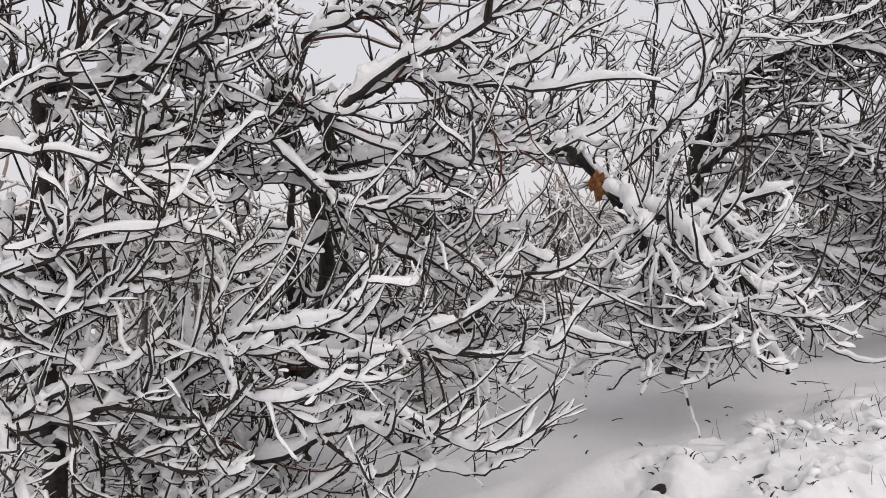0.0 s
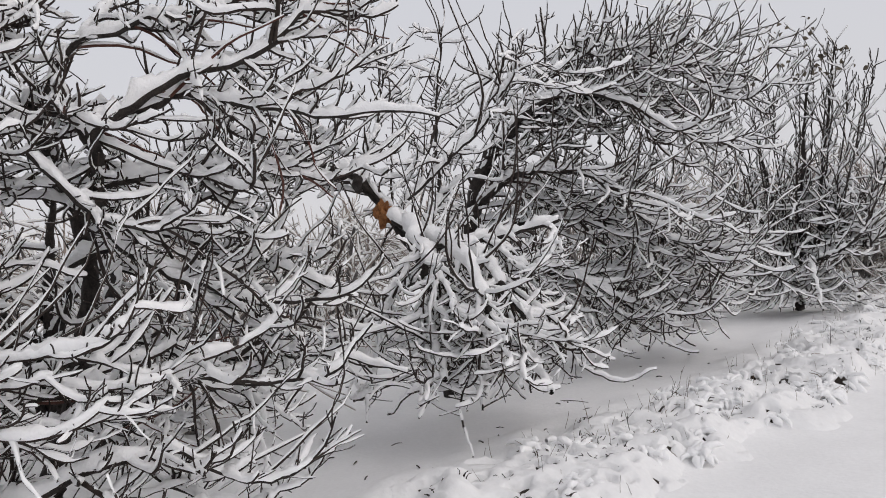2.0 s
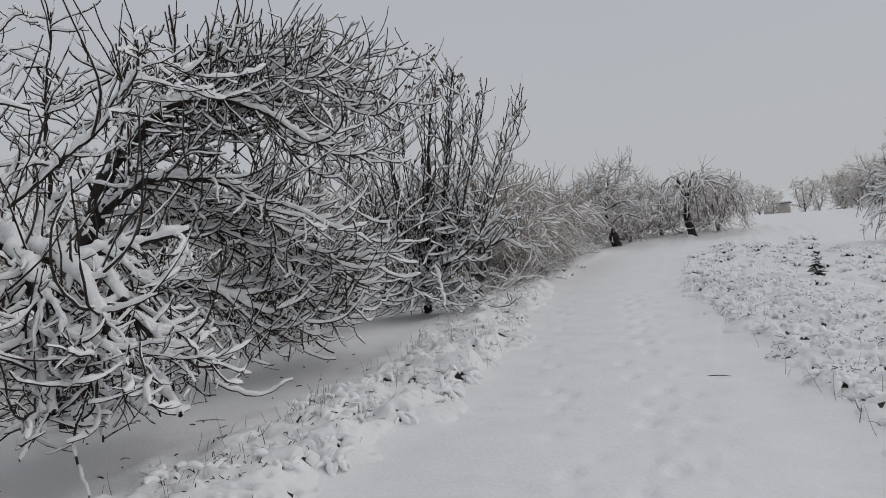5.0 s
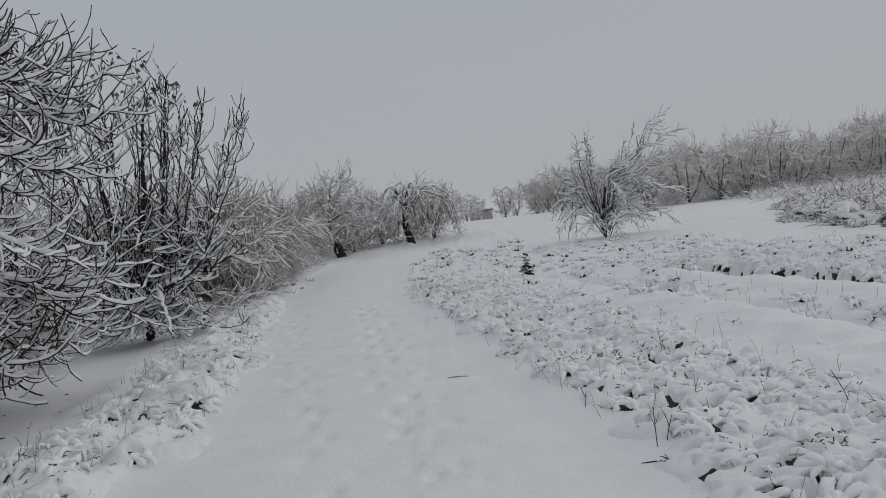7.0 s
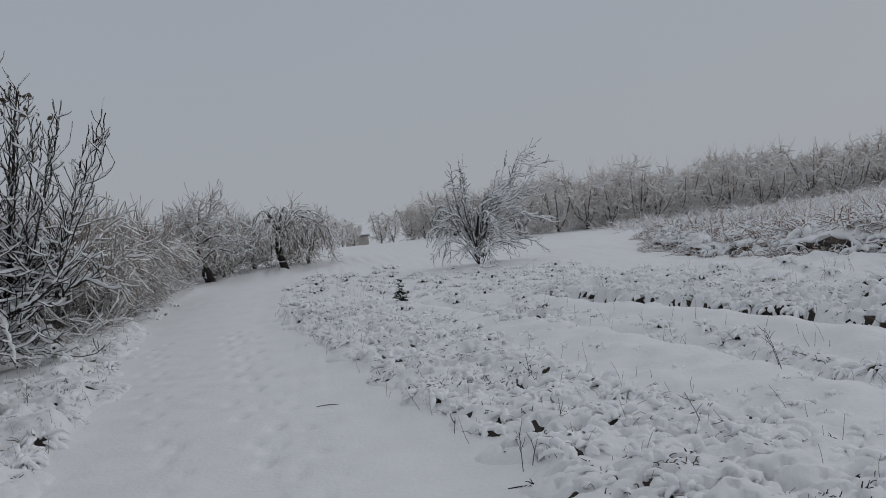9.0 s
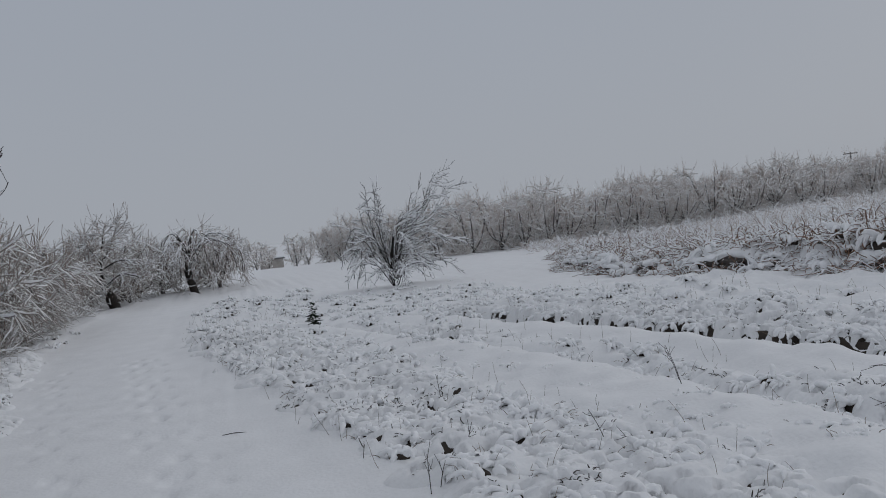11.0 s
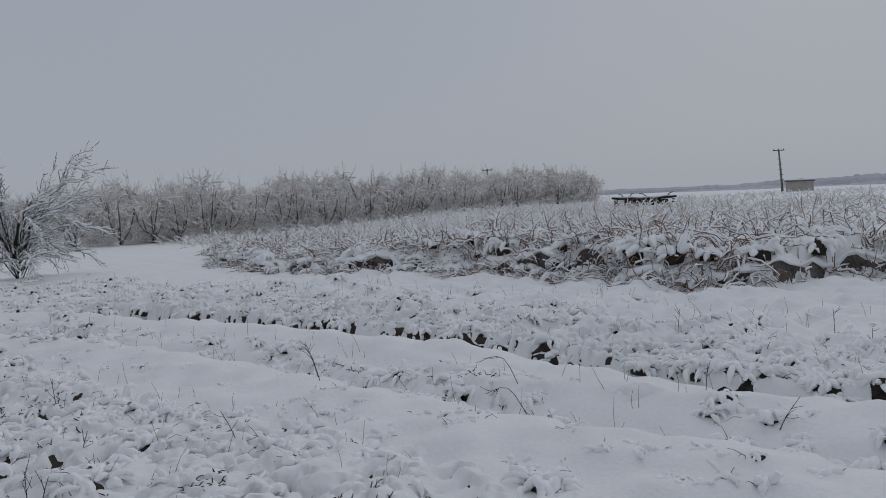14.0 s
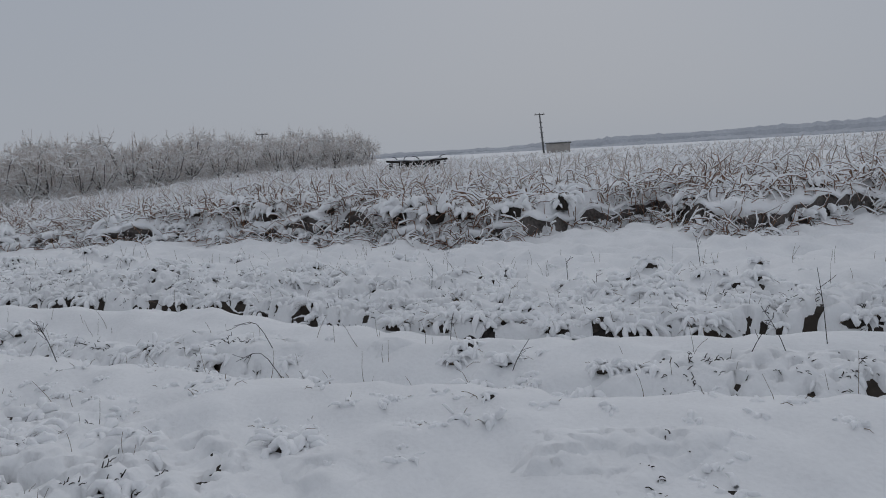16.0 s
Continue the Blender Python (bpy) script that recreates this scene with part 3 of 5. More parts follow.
tree(
    "bowed_tree", (-4.75, 0.95), "low dark leafless tree bowed under thick wet snow", NEAR_LIMBS,
    [dict(count=115, length=(0.5, 1.35), angle=(25, 70), sag=0.10, curl=0.20, r=(0.0140, 0.0060), n=17, snow=0.037, sides=5, level=0.3, src=(0,), pull=(0.25, 0.3, -0.05), wob=0.10, single=True),
     dict(count=760, length=(0.15, 0.6), angle=(25, 75), sag=0.08, curl=0.22, r=(0.0084, 0.0044), n=10, snow=0.026, sides=4, src=(0, 1), wob=0.14, full=0.9, pull=(0.08, 0.08, 0.05)),
     dict(count=3000, length=(0.05, 0.22), angle=(35, 80), sag=0.0, curl=0.12, r=(0.0046, 0.0028), n=5, snow=0.013, sides=3, src=(0, 1, 2), full=0.45, pull=(0.05, 0.1, 0.5)),
     dict(count=120, length=(0.3, 1.1), angle=(20, 60), curl=0.12, r=(0.0075, 0.0034), n=9, snow=0.012, sides=4, src=(0,), lo=0.4, pull=(0.1, 0.2, 0.9), name="upright_shoots"),
     dict(count=36, length=(0.5, 1.1), angle=(25, 70), sag=0.15, curl=0.12, r=(0.008, 0.0042), n=10, snow=0.012, sides=4, src=(0,), full=0.6, pull=(0.35, 0.4, -0.2), mat=M_RED, name="reddish_shoots"),
     dict(count=3000, length=(0.02, 0.075), angle=(35, 85), curl=0.1, r=(0.0036, 0.0026), n=3, sides=3, src=(0, 1, 2), pull=(0, 0, 0.45), name="spurs")],
    11, limb_snow=0.058, stout=1.14, room=lambda p: (p[..., 0] < -2.65) & (p[..., 1] + 0.3 < (0.155 - p[..., 0]) * np.where(p[..., 2] < 1.95, 0.78, 0.98)) & (p[..., 2] > 0.20 + 0.35 * np.clip(p[..., 0] + 3.4, 0, 1) + 0.60 * np.clip(p[..., 1] - 1.5, 0, 1)) & clear_of_tear(p))

STEM_LIMBS = []
bough(STEM_LIMBS, 0.06, 0.018, (-4.5, -0.25, -0.05), (-4.3, -0.25, 0.8), (-4.18, -0.18, 1.4), (-4.16, -0.13, 2.0), (-4.12, -0.12, 2.45), (-4.05, 0.04, 2.62), (-4.02, 0.3, 3.0))
bough(STEM_LIMBS, 0.035, 0.012, (-4.16, -0.14, 2.4), (-4.3, -0.25, 2.6), (-4.5, -0.5, 2.9))
bough(STEM_LIMBS, 0.03, 0.01, (-4.17, -0.15, 1.9), (-3.9, 0.0, 1.85), (-3.85, 0.3, 2.1), (-3.8, 0.5, 2.15))
bough(STEM_LIMBS, 0.026, 0.01, (-4.18, -0.2, 2.2), (-4.0, -0.4, 2.3), (-3.7, -0.5, 2.2), (-3.5, -0.2, 2.1))
bough(STEM_LIMBS, 0.024, 0.01, (-4.2, -0.2, 1.5), (-4.0, -0.4, 1.6), (-3.75, -0.3, 1.62), (-3.6, -0.05, 1.7))
bough(STEM_LIMBS, 0.026, 0.009, (-4.1, -0.1, 2.5), (-4.0, 0.3, 2.55), (-4.0, 0.7, 2.75), (-3.9, 1.0, 2.8))
bough(STEM_LIMBS, 0.026, 0.009, (-4.15, -0.15, 2.3), (-4.3, 0.3, 2.7), (-4.4, 0.6, 3.1))
bough(STEM_LIMBS, 0.024, 0.009, (-4.3, -0.25, 2.6), (-4.1, -0.5, 2.8), (-4.0, -0.4, 3.1))
bough(STEM_LIMBS, 0.026, 0.009, (-4.2, -0.2, 1.8), (-4.4, 0.2, 2.0), (-4.3, 0.6, 2.1), (-4.2, 0.9, 1.95))
bough(STEM_LIMBS, 0.024, 0.009, (-4.25, -0.2, 1.1), (-3.95, -0.5, 1.15), (-3.7, -0.4, 1.0), (-3.5, -0.2, 1.1))
bough(STEM_LIMBS, 0.024, 0.01, (-4.3, -0.2, 0.9), (-4.0, 0.1, 0.8), (-3.7, 0.2, 0.6), (-3.5, 0.1, 0.45))
tree("forked_tree", (-4.5, -0.25), "dark forked young tree loaded with clumps of snow", STEM_LIMBS,
     [dict(count=85, single=True, length=(0.4, 0.9), angle=(25, 75), sag=0.12, curl=0.18, r=(0.0145, 0.0062), n=14, snow=0.036, sides=5, level=0.3, wob=0.17),
      dict(count=560, length=(0.2, 0.6), angle=(25, 75), sag=0.08, curl=0.16, r=(0.0082, 0.0042), n=9, snow=0.028, sides=4, src=(0, 1), wob=0.22),
      dict(count=1500, length=(0.05, 0.24), angle=(30, 80), curl=0.12, r=(0.0046, 0.0030), n=5, snow=0.016, sides=3, src=(0, 1, 2), full=0.5, pull=(0, 0, 0.4)),
      dict(count=80, length=(0.3, 1.0), angle=(20, 60), curl=0.12, r=(0.008, 0.0036), n=8, snow=0.014, sides=4, src=(0,), lo=0.4, pull=(0.1, 0.2, 1.0), name="upright_shoots"),
      dict(count=1200, length=(0.02, 0.075), angle=(35, 85), curl=0.1, r=(0.0036, 0.0026), n=3, sides=3, src=(0, 1, 2), pull=(0, 0, 0.45), name="spurs")],
     12, limb_snow=0.062, stout=1.1)

INNER_LIMBS = [([(-5.5, 1.4, -0.05), (-5.45, 1.4, 0.8), (-5.4, 1.45, 1.6), (-5.3, 1.5, 2.2)], 0.06, 0.02)]
inner = random.Random(27)
for k in range(11):
    a = k * 2.4
    out, top = inner.uniform(0.6, 1.3), inner.uniform(0.5, 1.9)
    INNER_LIMBS.append(([(-5.45, 1.4, 0.2 + 0.12 * k), (-5.45 + math.cos(a) * out * 0.5, 1.4 + math.sin(a) * out * 0.6, top), (-5.45 + math.cos(a) * out, 1.4 + math.sin(a) * out * 1.3, top * 0.8)], 0.028, 0.01))
tree("tangled_tree", (-5.5, 1.4), "dark tangled tree standing behind the bowed one", INNER_LIMBS,
     [dict(count=46, length=(0.5, 1.1), angle=(25, 75), sag=0.08, curl=0.14, r=(0.014, 0.0065), n=10, snow=0.028, sides=4, wob=0.16, single=True, detail=1),
      dict(count=300, length=(0.25, 0.7), angle=(25, 75), sag=0.06, curl=0.14, r=(0.0090, 0.0046), n=7, snow=0.018, sides=3, src=(0, 1), wob=0.20, full=0.8),
      dict(count=400, length=(0.08, 0.3), angle=(30, 80), curl=0.1, r=(0.0062, 0.0036), n=5, snow=0.011, sides=3, src=(1, 2), full=0.4)],
     19, limb_snow=0.045, stout=0.95)

# ---- the broken tree: a split limb and branches hanging to the snow ----
BROKEN_LIMBS = []
bough(BROKEN_LIMBS, 0.1, 0.045, (-5.5, 5.2, -0.05), (-5.4, 5.05, 0.5), (-5.2, 4.8, 0.95), (-5.15, 4.6, 1.41), (-5.3, 4.44, 1.79), (-5.44, 4.26, 2.12), (-5.62, 3.9, 2.25), (-5.95, 3.3, 2.24))
bough(BROKEN_LIMBS, 0.036, 0.02, (-5.2, 4.5, 1.7), (-4.95, 4.15, 1.78), (-4.61, 4.31, 1.53), (-4.26, 4.65, 1.56), (-3.85, 4.99, 1.66))
bough(BROKEN_LIMBS, 0.036, 0.02, (-4.9, 4.2, 1.72), (-4.45, 4.0, 1.5), (-4.21, 3.85, 1.3), (-4.26, 3.8, 0.96), (-3.91, 3.59, 0.56))
bough(BROKEN_LIMBS, 0.038, 0.018, (-4.75, 4.2, 1.65), (-4.33, 4.17, 1.5), (-3.74, 3.9, 1.16), (-3.67, 3.97, 0.85), (-3.56, 4.07, 0.71), (-3.22, 3.94, 0.46))
bough(BROKEN_LIMBS, 0.035, 0.02, (-4.7, 4.25, 1.6), (-4.25, 4.38, 1.42), (-3.9, 4.32, 1.12), (-3.75, 4.42, 0.86), (-3.5, 4.5, 0.68))
bough(BROKEN_LIMBS, 0.016, 0.006, (-4.2, 3.9, 1.3), (-3.83, 3.68, 1.06), (-3.76, 3.74, 0.72), (-3.85, 3.66, 0.33), (-3.62, 3.52, 0.06))
bough(BROKEN_LIMBS, 0.016, 0.005, (-4.3, 4.5, 1.3), (-3.69, 4.61, 0.89), (-3.57, 4.7, 0.55), (-3.3, 4.9, 0.34), (-3.06, 5.05, 0.44))
bough(BROKEN_LIMBS, 0.045, 0.02, (-5.5, 4.2, 2.1), (-5.2, 3.9, 2.2), (-5.5, 3.5, 2.4), (-5.9, 3.0, 2.5))
bough(BROKEN_LIMBS, 0.03, 0.008, (-5.2, 4.6, 1.5), (-5.5, 5.2, 2.0), (-5.55, 5.35, 2.9), (-5.47, 5.42, 3.75))
bough(BROKEN_LIMBS, 0.024, 0.007, (-5.3, 4.5, 1.9), (-5.0, 4.9, 2.3), (-4.6, 5.1, 2.7), (-4.3, 5.2, 3.2))
bough(BROKEN_LIMBS, 0.024, 0.007, (-5.5, 4.2, 2.15), (-5.6, 4.6, 2.8), (-5.7, 4.8, 3.5))
bough(BROKEN_LIMBS, 0.026, 0.008, (-5.0, 4.5, 0.9), (-4.5, 4.0, 0.9), (-4.1, 3.6, 0.6), (-3.9, 3.3, 0.35))
bough(BROKEN_LIMBS, 0.024, 0.008, (-5.0, 4.5, 1.2), (-4.6, 4.3, 1.1), (-4.3, 4.2, 0.6), (-4.1, 4.15, 0.2))
bough(BROKEN_LIMBS, 0.022, 0.008, (-5.0, 4.5, 1.0), (-4.7, 4.6, 0.8), (-4.4, 4.7, 0.4), (-4.2, 4.8, 0.15))
bough(BROKEN_LIMBS, 0.022, 0.008, (-5.1, 4.5, 1.3), (-4.8, 3.9, 1.1), (-4.6, 3.5, 0.6), (-4.5, 3.3, 0.25))
broken_tree, _ = tree(
    "broken_tree", (-5.5, 5.2), "snow-laden tree with a split limb and branches hanging to the ground", BROKEN_LIMBS,
    [dict(count=80, length=(0.5, 1.2), angle=(25, 75), sag=0.18, curl=0.12, r=(0.0155, 0.0068), n=15, snow=0.044, sides=5, level=0.3, pull=(0.05, -0.15, -0.05), wob=0.18, single=True),
     dict(count=620, length=(0.2, 0.65), angle=(25, 75), sag=0.12, curl=0.16, r=(0.0096, 0.0050), n=9, snow=0.029, sides=4, src=(0, 1), wob=0.20, full=0.95),
     dict(count=1100, length=(0.07, 0.24), angle=(30, 80), curl=0.1, r=(0.0056, 0.0036), n=5, snow=0.019, sides=3, src=(0, 1, 2), full=0.6),
     dict(count=120, length=(0.5, 1.8), angle=(20, 60), curl=0.16, r=(0.012, 0.0050), n=12, snow=0.014, sides=4, src=(0,), pull=(0, 0, 0.9), name="upright_shoots"),
     dict(count=1000, length=(0.02, 0.075), angle=(35, 85), curl=0.1, r=(0.0036, 0.0026), n=3, sides=3, src=(0, 1, 2), pull=(0, 0, 0.45), name="spurs")],
    13, limb_snow=0.085, stout=1.0, limb_even=0.05, room=lambda p: (p[..., 0] < -2.95) & (p[..., 2] > 0.20 + 0.35 * np.clip(p[..., 0] + 4.0, 0, 1) + 0.25 * np.clip(3.8 - p[..., 1], 0, 1)) & clear_of_tear(p))

# split wood where the limb tore
bm = bmesh.new()
bmesh.ops.create_icosphere(bm, subdivisions=3, radius=0.13)
r = random.Random(4)
for v in bm.verts:
    v.co.x *= 0.65
    v.co.z *= 1.05
    v.co += v.normal * (0.10 * noise.noise(v.co * 14)) + Vector((0, 0, 0.05 * noise.noise(v.co * 30)))
split = part("split_wood", bm, M_SPLIT, broken_tree, "torn orange-brown wood of the split limb")
split.scale = (0.66, 0.66, 0.8)
split.location = Vector(TEAR) - broken_tree.location

# ---- the dome-shaped tree ----
DOME_LIMBS = []
bough(DOME_LIMBS, 0.13, 0.06, (-6.33, 6.2, -0.05), (-6.3, 6.1, 0.6), (-6.12, 6.19, 1.44), (-5.92, 6.38, 2.34), (-5.7, 6.58, 2.7), (-5.4, 6.85, 2.95))
bough(DOME_LIMBS, 0.05, 0.012, (-5.75, 6.55, 2.65), (-5.3, 6.8, 3.05), (-4.85, 7.2, 3.3), (-4.3, 7.6, 3.35), (-3.8, 7.9, 3.2))
bough(DOME_LIMBS, 0.045, 0.012, (-5.8, 6.5, 2.5), (-5.2, 6.4, 2.9), (-4.7, 6.6, 3.0), (-4.2, 6.8, 2.8), (-3.8, 7.0, 2.5))
bough(DOME_LIMBS, 0.045, 0.012, (-6.0, 6.3, 1.9), (-5.3, 6.2, 2.2), (-4.6, 6.4, 2.15), (-4.1, 6.6, 1.8))
bough(DOME_LIMBS, 0.045, 0.012, (-6.1, 6.2, 1.5), (-5.4, 6.5, 1.7), (-4.6, 7.0, 1.6), (-3.9, 7.4, 1.2))
bough(DOME_LIMBS, 0.04, 0.012, (-6.2, 6.15, 1.1), (-5.5, 6.3, 1.15), (-4.8, 6.6, 1.0), (-4.2, 6.9, 0.6))
bough(DOME_LIMBS, 0.045, 0.012, (-5.5, 6.75, 2.9), (-5.2, 7.4, 3.2), (-4.8, 8.0, 3.1), (-4.3, 8.5, 2.7))
bough(DOME_LIMBS, 0.045, 0.012, (-6.1, 6.3, 1.6), (-5.6, 7.3, 1.9), (-5.0, 8.1, 1.8), (-4.4, 8.6, 1.4))
bough(DOME_LIMBS, 0.04, 0.012, (-6.25, 6.2, 0.8), (-5.6, 7.0, 1.0), (-4.9, 7.7, 0.9), (-4.3, 8.2, 0.55))
bough(DOME_LIMBS, 0.04, 0.012, (-5.6, 6.7, 2.8), (-6.0, 6.9, 3.3), (-6.3, 7.0, 3.6))
bough(DOME_LIMBS, 0.03, 0.01, (-5.4, 6.85, 2.9), (-5.0, 6.7, 3.4), (-4.6, 6.8, 3.7))
tree("dome_tree", (-6.33, 6.2), "broad dome-shaped tree with dense drooping snow-covered twigs", DOME_LIMBS,
     [dict(count=290, length=(0.6, 1.6), angle=(25, 70), sag=0.12, curl=0.22, r=(0.015, 0.0075), n=15, snow=0.036, sides=5, level=0.2, pull=(0.45, 0.3, -0.18), wob=0.08, single=True),
      dict(count=1800, length=(0.2, 0.7), angle=(28, 75), sag=0.10, curl=0.24, r=(0.0098, 0.0058), n=8, snow=0.022, sides=4, src=(0, 1), pull=(0.2, 0.12, -0.08), full=0.92, wob=0.13),
      dict(count=1500, length=(0.06, 0.26), angle=(30, 85), sag=0.03, curl=0.15, r=(0.0066, 0.0044), n=5, snow=0.013, sides=3, src=(1, 2), full=0.8, wob=0.2),
      dict(count=420, length=(0.35, 1.35), angle=(10, 60), curl=0.12, r=(0.0095, 0.0046), n=7, snow=0.011, sides=4, src=(0, 1), lo=0.5, pull=(0.1, 0, 1.3), name="upright_shoots"),
      dict(count=2000, length=(0.02, 0.075), angle=(35, 85), curl=0.1, r=(0.0036, 0.0026), n=3, sides=3, src=(0, 1, 2), pull=(0, 0, 0.45), name="spurs")],
     14, limb_snow=0.075, stout=1.15, room=lambda p: (p[..., 2] > 0.12 + 0.35 * np.clip(p[..., 0] + 4.0, 0, 1)) & (p[..., 0] < -2.75) & (p[..., 2] < 4.1))

# ---- the upright tree that kept some leaves at its tips ----
LEAFY_LIMBS = []
bough(LEAFY_LIMBS, 0.085, 0.014, (-4.65, 11.9, -0.05), (-4.6, 11.9, 0.5), (-4.58, 11.9, 1.1), (-4.5, 11.92, 1.8), (-4.42, 11.95, 2.7), (-4.3, 12.0, 3.5))
bough(LEAFY_LIMBS, 0.05, 0.01, (-4.6, 11.9, 0.6), (-4.3, 11.95, 1.2), (-4.2, 12.0, 2.2), (-4.05, 12.1, 3.2), (-3.95, 12.14, 4.0))
bough(LEAFY_LIMBS, 0.045, 0.016, (-4.6, 11.9, 0.7), (-4.0, 11.9, 0.95), (-3.5, 12.1, 1.1), (-3.05, 12.2, 1.2))
bough(LEAFY_LIMBS, 0.06, 0.02, (-4.62, 11.9, 0.3), (-4.85, 11.85, 0.9), (-4.95, 11.9, 1.7), (-5.1, 11.95, 2.6))
bough(LEAFY_LIMBS, 0.05, 0.016, (-4.6, 11.85, 0.7), (-5.0, 11.7, 0.95), (-5.4, 11.6, 0.85))
bough(LEAFY_LIMBS, 0.035, 0.01, (-4.62, 11.9, 0.4), (-4.2, 11.5, 0.8), (-3.7, 11.3, 1.0), (-3.2, 11.3, 1.5))
bough(LEAFY_LIMBS, 0.032, 0.01, (-4.6, 11.9, 0.6), (-4.2, 11.3, 0.75), (-3.95, 10.8, 0.5), (-3.75, 10.4, 0.22))
bough(LEAFY_LIMBS, 0.032, 0.01, (-4.6, 11.9, 0.5), (-5.0, 11.2, 0.65), (-5.2, 10.7, 0.4), (-5.1, 10.3, 0.2))
bough(LEAFY_LIMBS, 0.03, 0.01, (-4.6, 11.9, 0.55), (-4.0, 11.6, 0.6), (-3.5, 11.4, 0.3))
bough(LEAFY_LIMBS, 0.03, 0.01, (-4.6, 11.9, 0.45), (-4.5, 11.2, 0.5), (-4.45, 10.7, 0.2))
low = random.Random(29)
for k in range(14):
    turn = -2.9 + 2.9 * (k + 0.5) / 14 + low.uniform(-0.1, 0.1)
    reach, rise = low.uniform(0.7, 1.25), low.uniform(0.28, 0.55)
    cx, cy = math.cos(turn) * reach, math.sin(turn) * reach
    bough(LEAFY_LIMBS, 0.018, 0.007, (-4.62, 11.88, 0.28), (-4.62 + 0.4 * cx, 11.88 + 0.4 * cy, rise), (-4.62 + 0.75 * cx, 11.88 + 0.75 * cy, rise * 0.75), (-4.62 + cx, 11.88 + cy, 0.16))
fan = random.Random(23)
for k in range(24):
    side_x = -1.8 + 3.8 * (k + 0.5) / 24 + fan.uniform(-0.08, 0.08)
    back = fan.uniform(-0.7, 0.7)
    tall = fan.uniform(3.3, 4.1) - 0.13 * side_x * side_x
    fx, fz = (-4.6, fan.uniform(0.35, 0.9)) if side_x < 0.4 else (-4.6 + 0.55 * side_x, 0.95)
    LEAFY_LIMBS.append(([(fx, 11.9, fz), (-4.6 + side_x * 0.55 + fan.uniform(-0.08, 0.08), 11.9 + back * 0.5, tall * 0.42), (-4.6 + side_x * 0.85, 11.9 + back * 0.85, tall * 0.75), (-4.6 + side_x * 1.04, 11.9 + back, tall)], 0.018, 0.0075))
leafy_tree, leafy_grown = tree(
    "leafy_tipped_tree", (-4.65, 11.9), "upright many-stemmed tree with withered leaves at its tips", LEAFY_LIMBS,
    [dict(count=290, length=(0.4, 1.0), angle=(28, 65), curl=0.20, r=(0.0105, 0.0056), n=11, snow=0.040, sides=5, pull=(0.08, 0, 0.22), wob=0.10, single=True),
     dict(count=1150, length=(0.15, 0.5), angle=(25, 65), curl=0.2, r=(0.0082, 0.0050), n=6, snow=0.028, sides=3, src=(0, 1), pull=(0, 0, 0.15), wob=0.15),
     dict(count=480, length=(0.35, 1.05), angle=(30, 80), sag=0.14, curl=0.22, r=(0.0125, 0.0075), n=8, snow=0.027, sides=3, src=(0,), lo=0.0, hi=0.45, pull=(0.3, -0.15, -0.15), name="low_twigs", wob=0.16)],
    15, limb_snow=0.05, stout=1.12, room=lambda p: (p[..., 2] > 0.08) & (p[..., 2] < 4.5) & (p[..., 0] < -2.75))


# withered leaves on the upper tips
def leaf_quads(pile, at, size, rng):
    c = len(at)
    d = unit(rng.normal(0, 1, (c, 3)) + np.array([0, 0, -0.3]))
    s = unit(np.cross(d, rng.normal(0, 1, (c, 3))))
    up = np.cross(s, d)
    L = (size * rng.uniform(0.7, 1.3, c))[:, None]
    rows = []
    for u, w, lift in ((0.0, 0.05, 0.0), (0.35, 0.36, 0.10), (0.7, 0.28, 0.06), (1.0, 0.02, -0.15)):
        mid_p = at + d * L * u + up * L * lift
        rows.append(np.stack([mid_p - s * L * w + up * L * 0.12 * w, mid_p, mid_p + s * L * w + up * L * 0.12 * w], 1))
    pile.add(*strips(np.stack(rows, 1), closed=False))


rng_leaf = np.random.RandomState(31)
tips = np.concatenate([p[:, -1] for lvl in leafy_grown[1:3] for p, _ in lvl])
high = tips[np.argsort(-tips[:, 2])[:160]]
sel = high[rng_leaf.choice(len(high), 62, replace=False)]
leaf_shapes = []
for k in range(5):
    leaf_pile = Pile()
    leaf_quads(leaf_pile, np.zeros((1, 3)), 0.078, rng_leaf)
    leaf_shapes.append(leaf_pile.mesh("leaf", M_LEAF))
for k, at in enumerate(np.repeat(sel, 2, 0) + rng_leaf.normal(0, 0.03, (len(sel) * 2, 3))):
    one_leaf = part_of("leaf", leaf_shapes[k % 5], leafy_tree)
    one_leaf.location = at
    one_leaf.rotation_euler = rng_leaf.uniform(-0.6, 0.6, 3) + np.array([0, 0, k * 2.4])


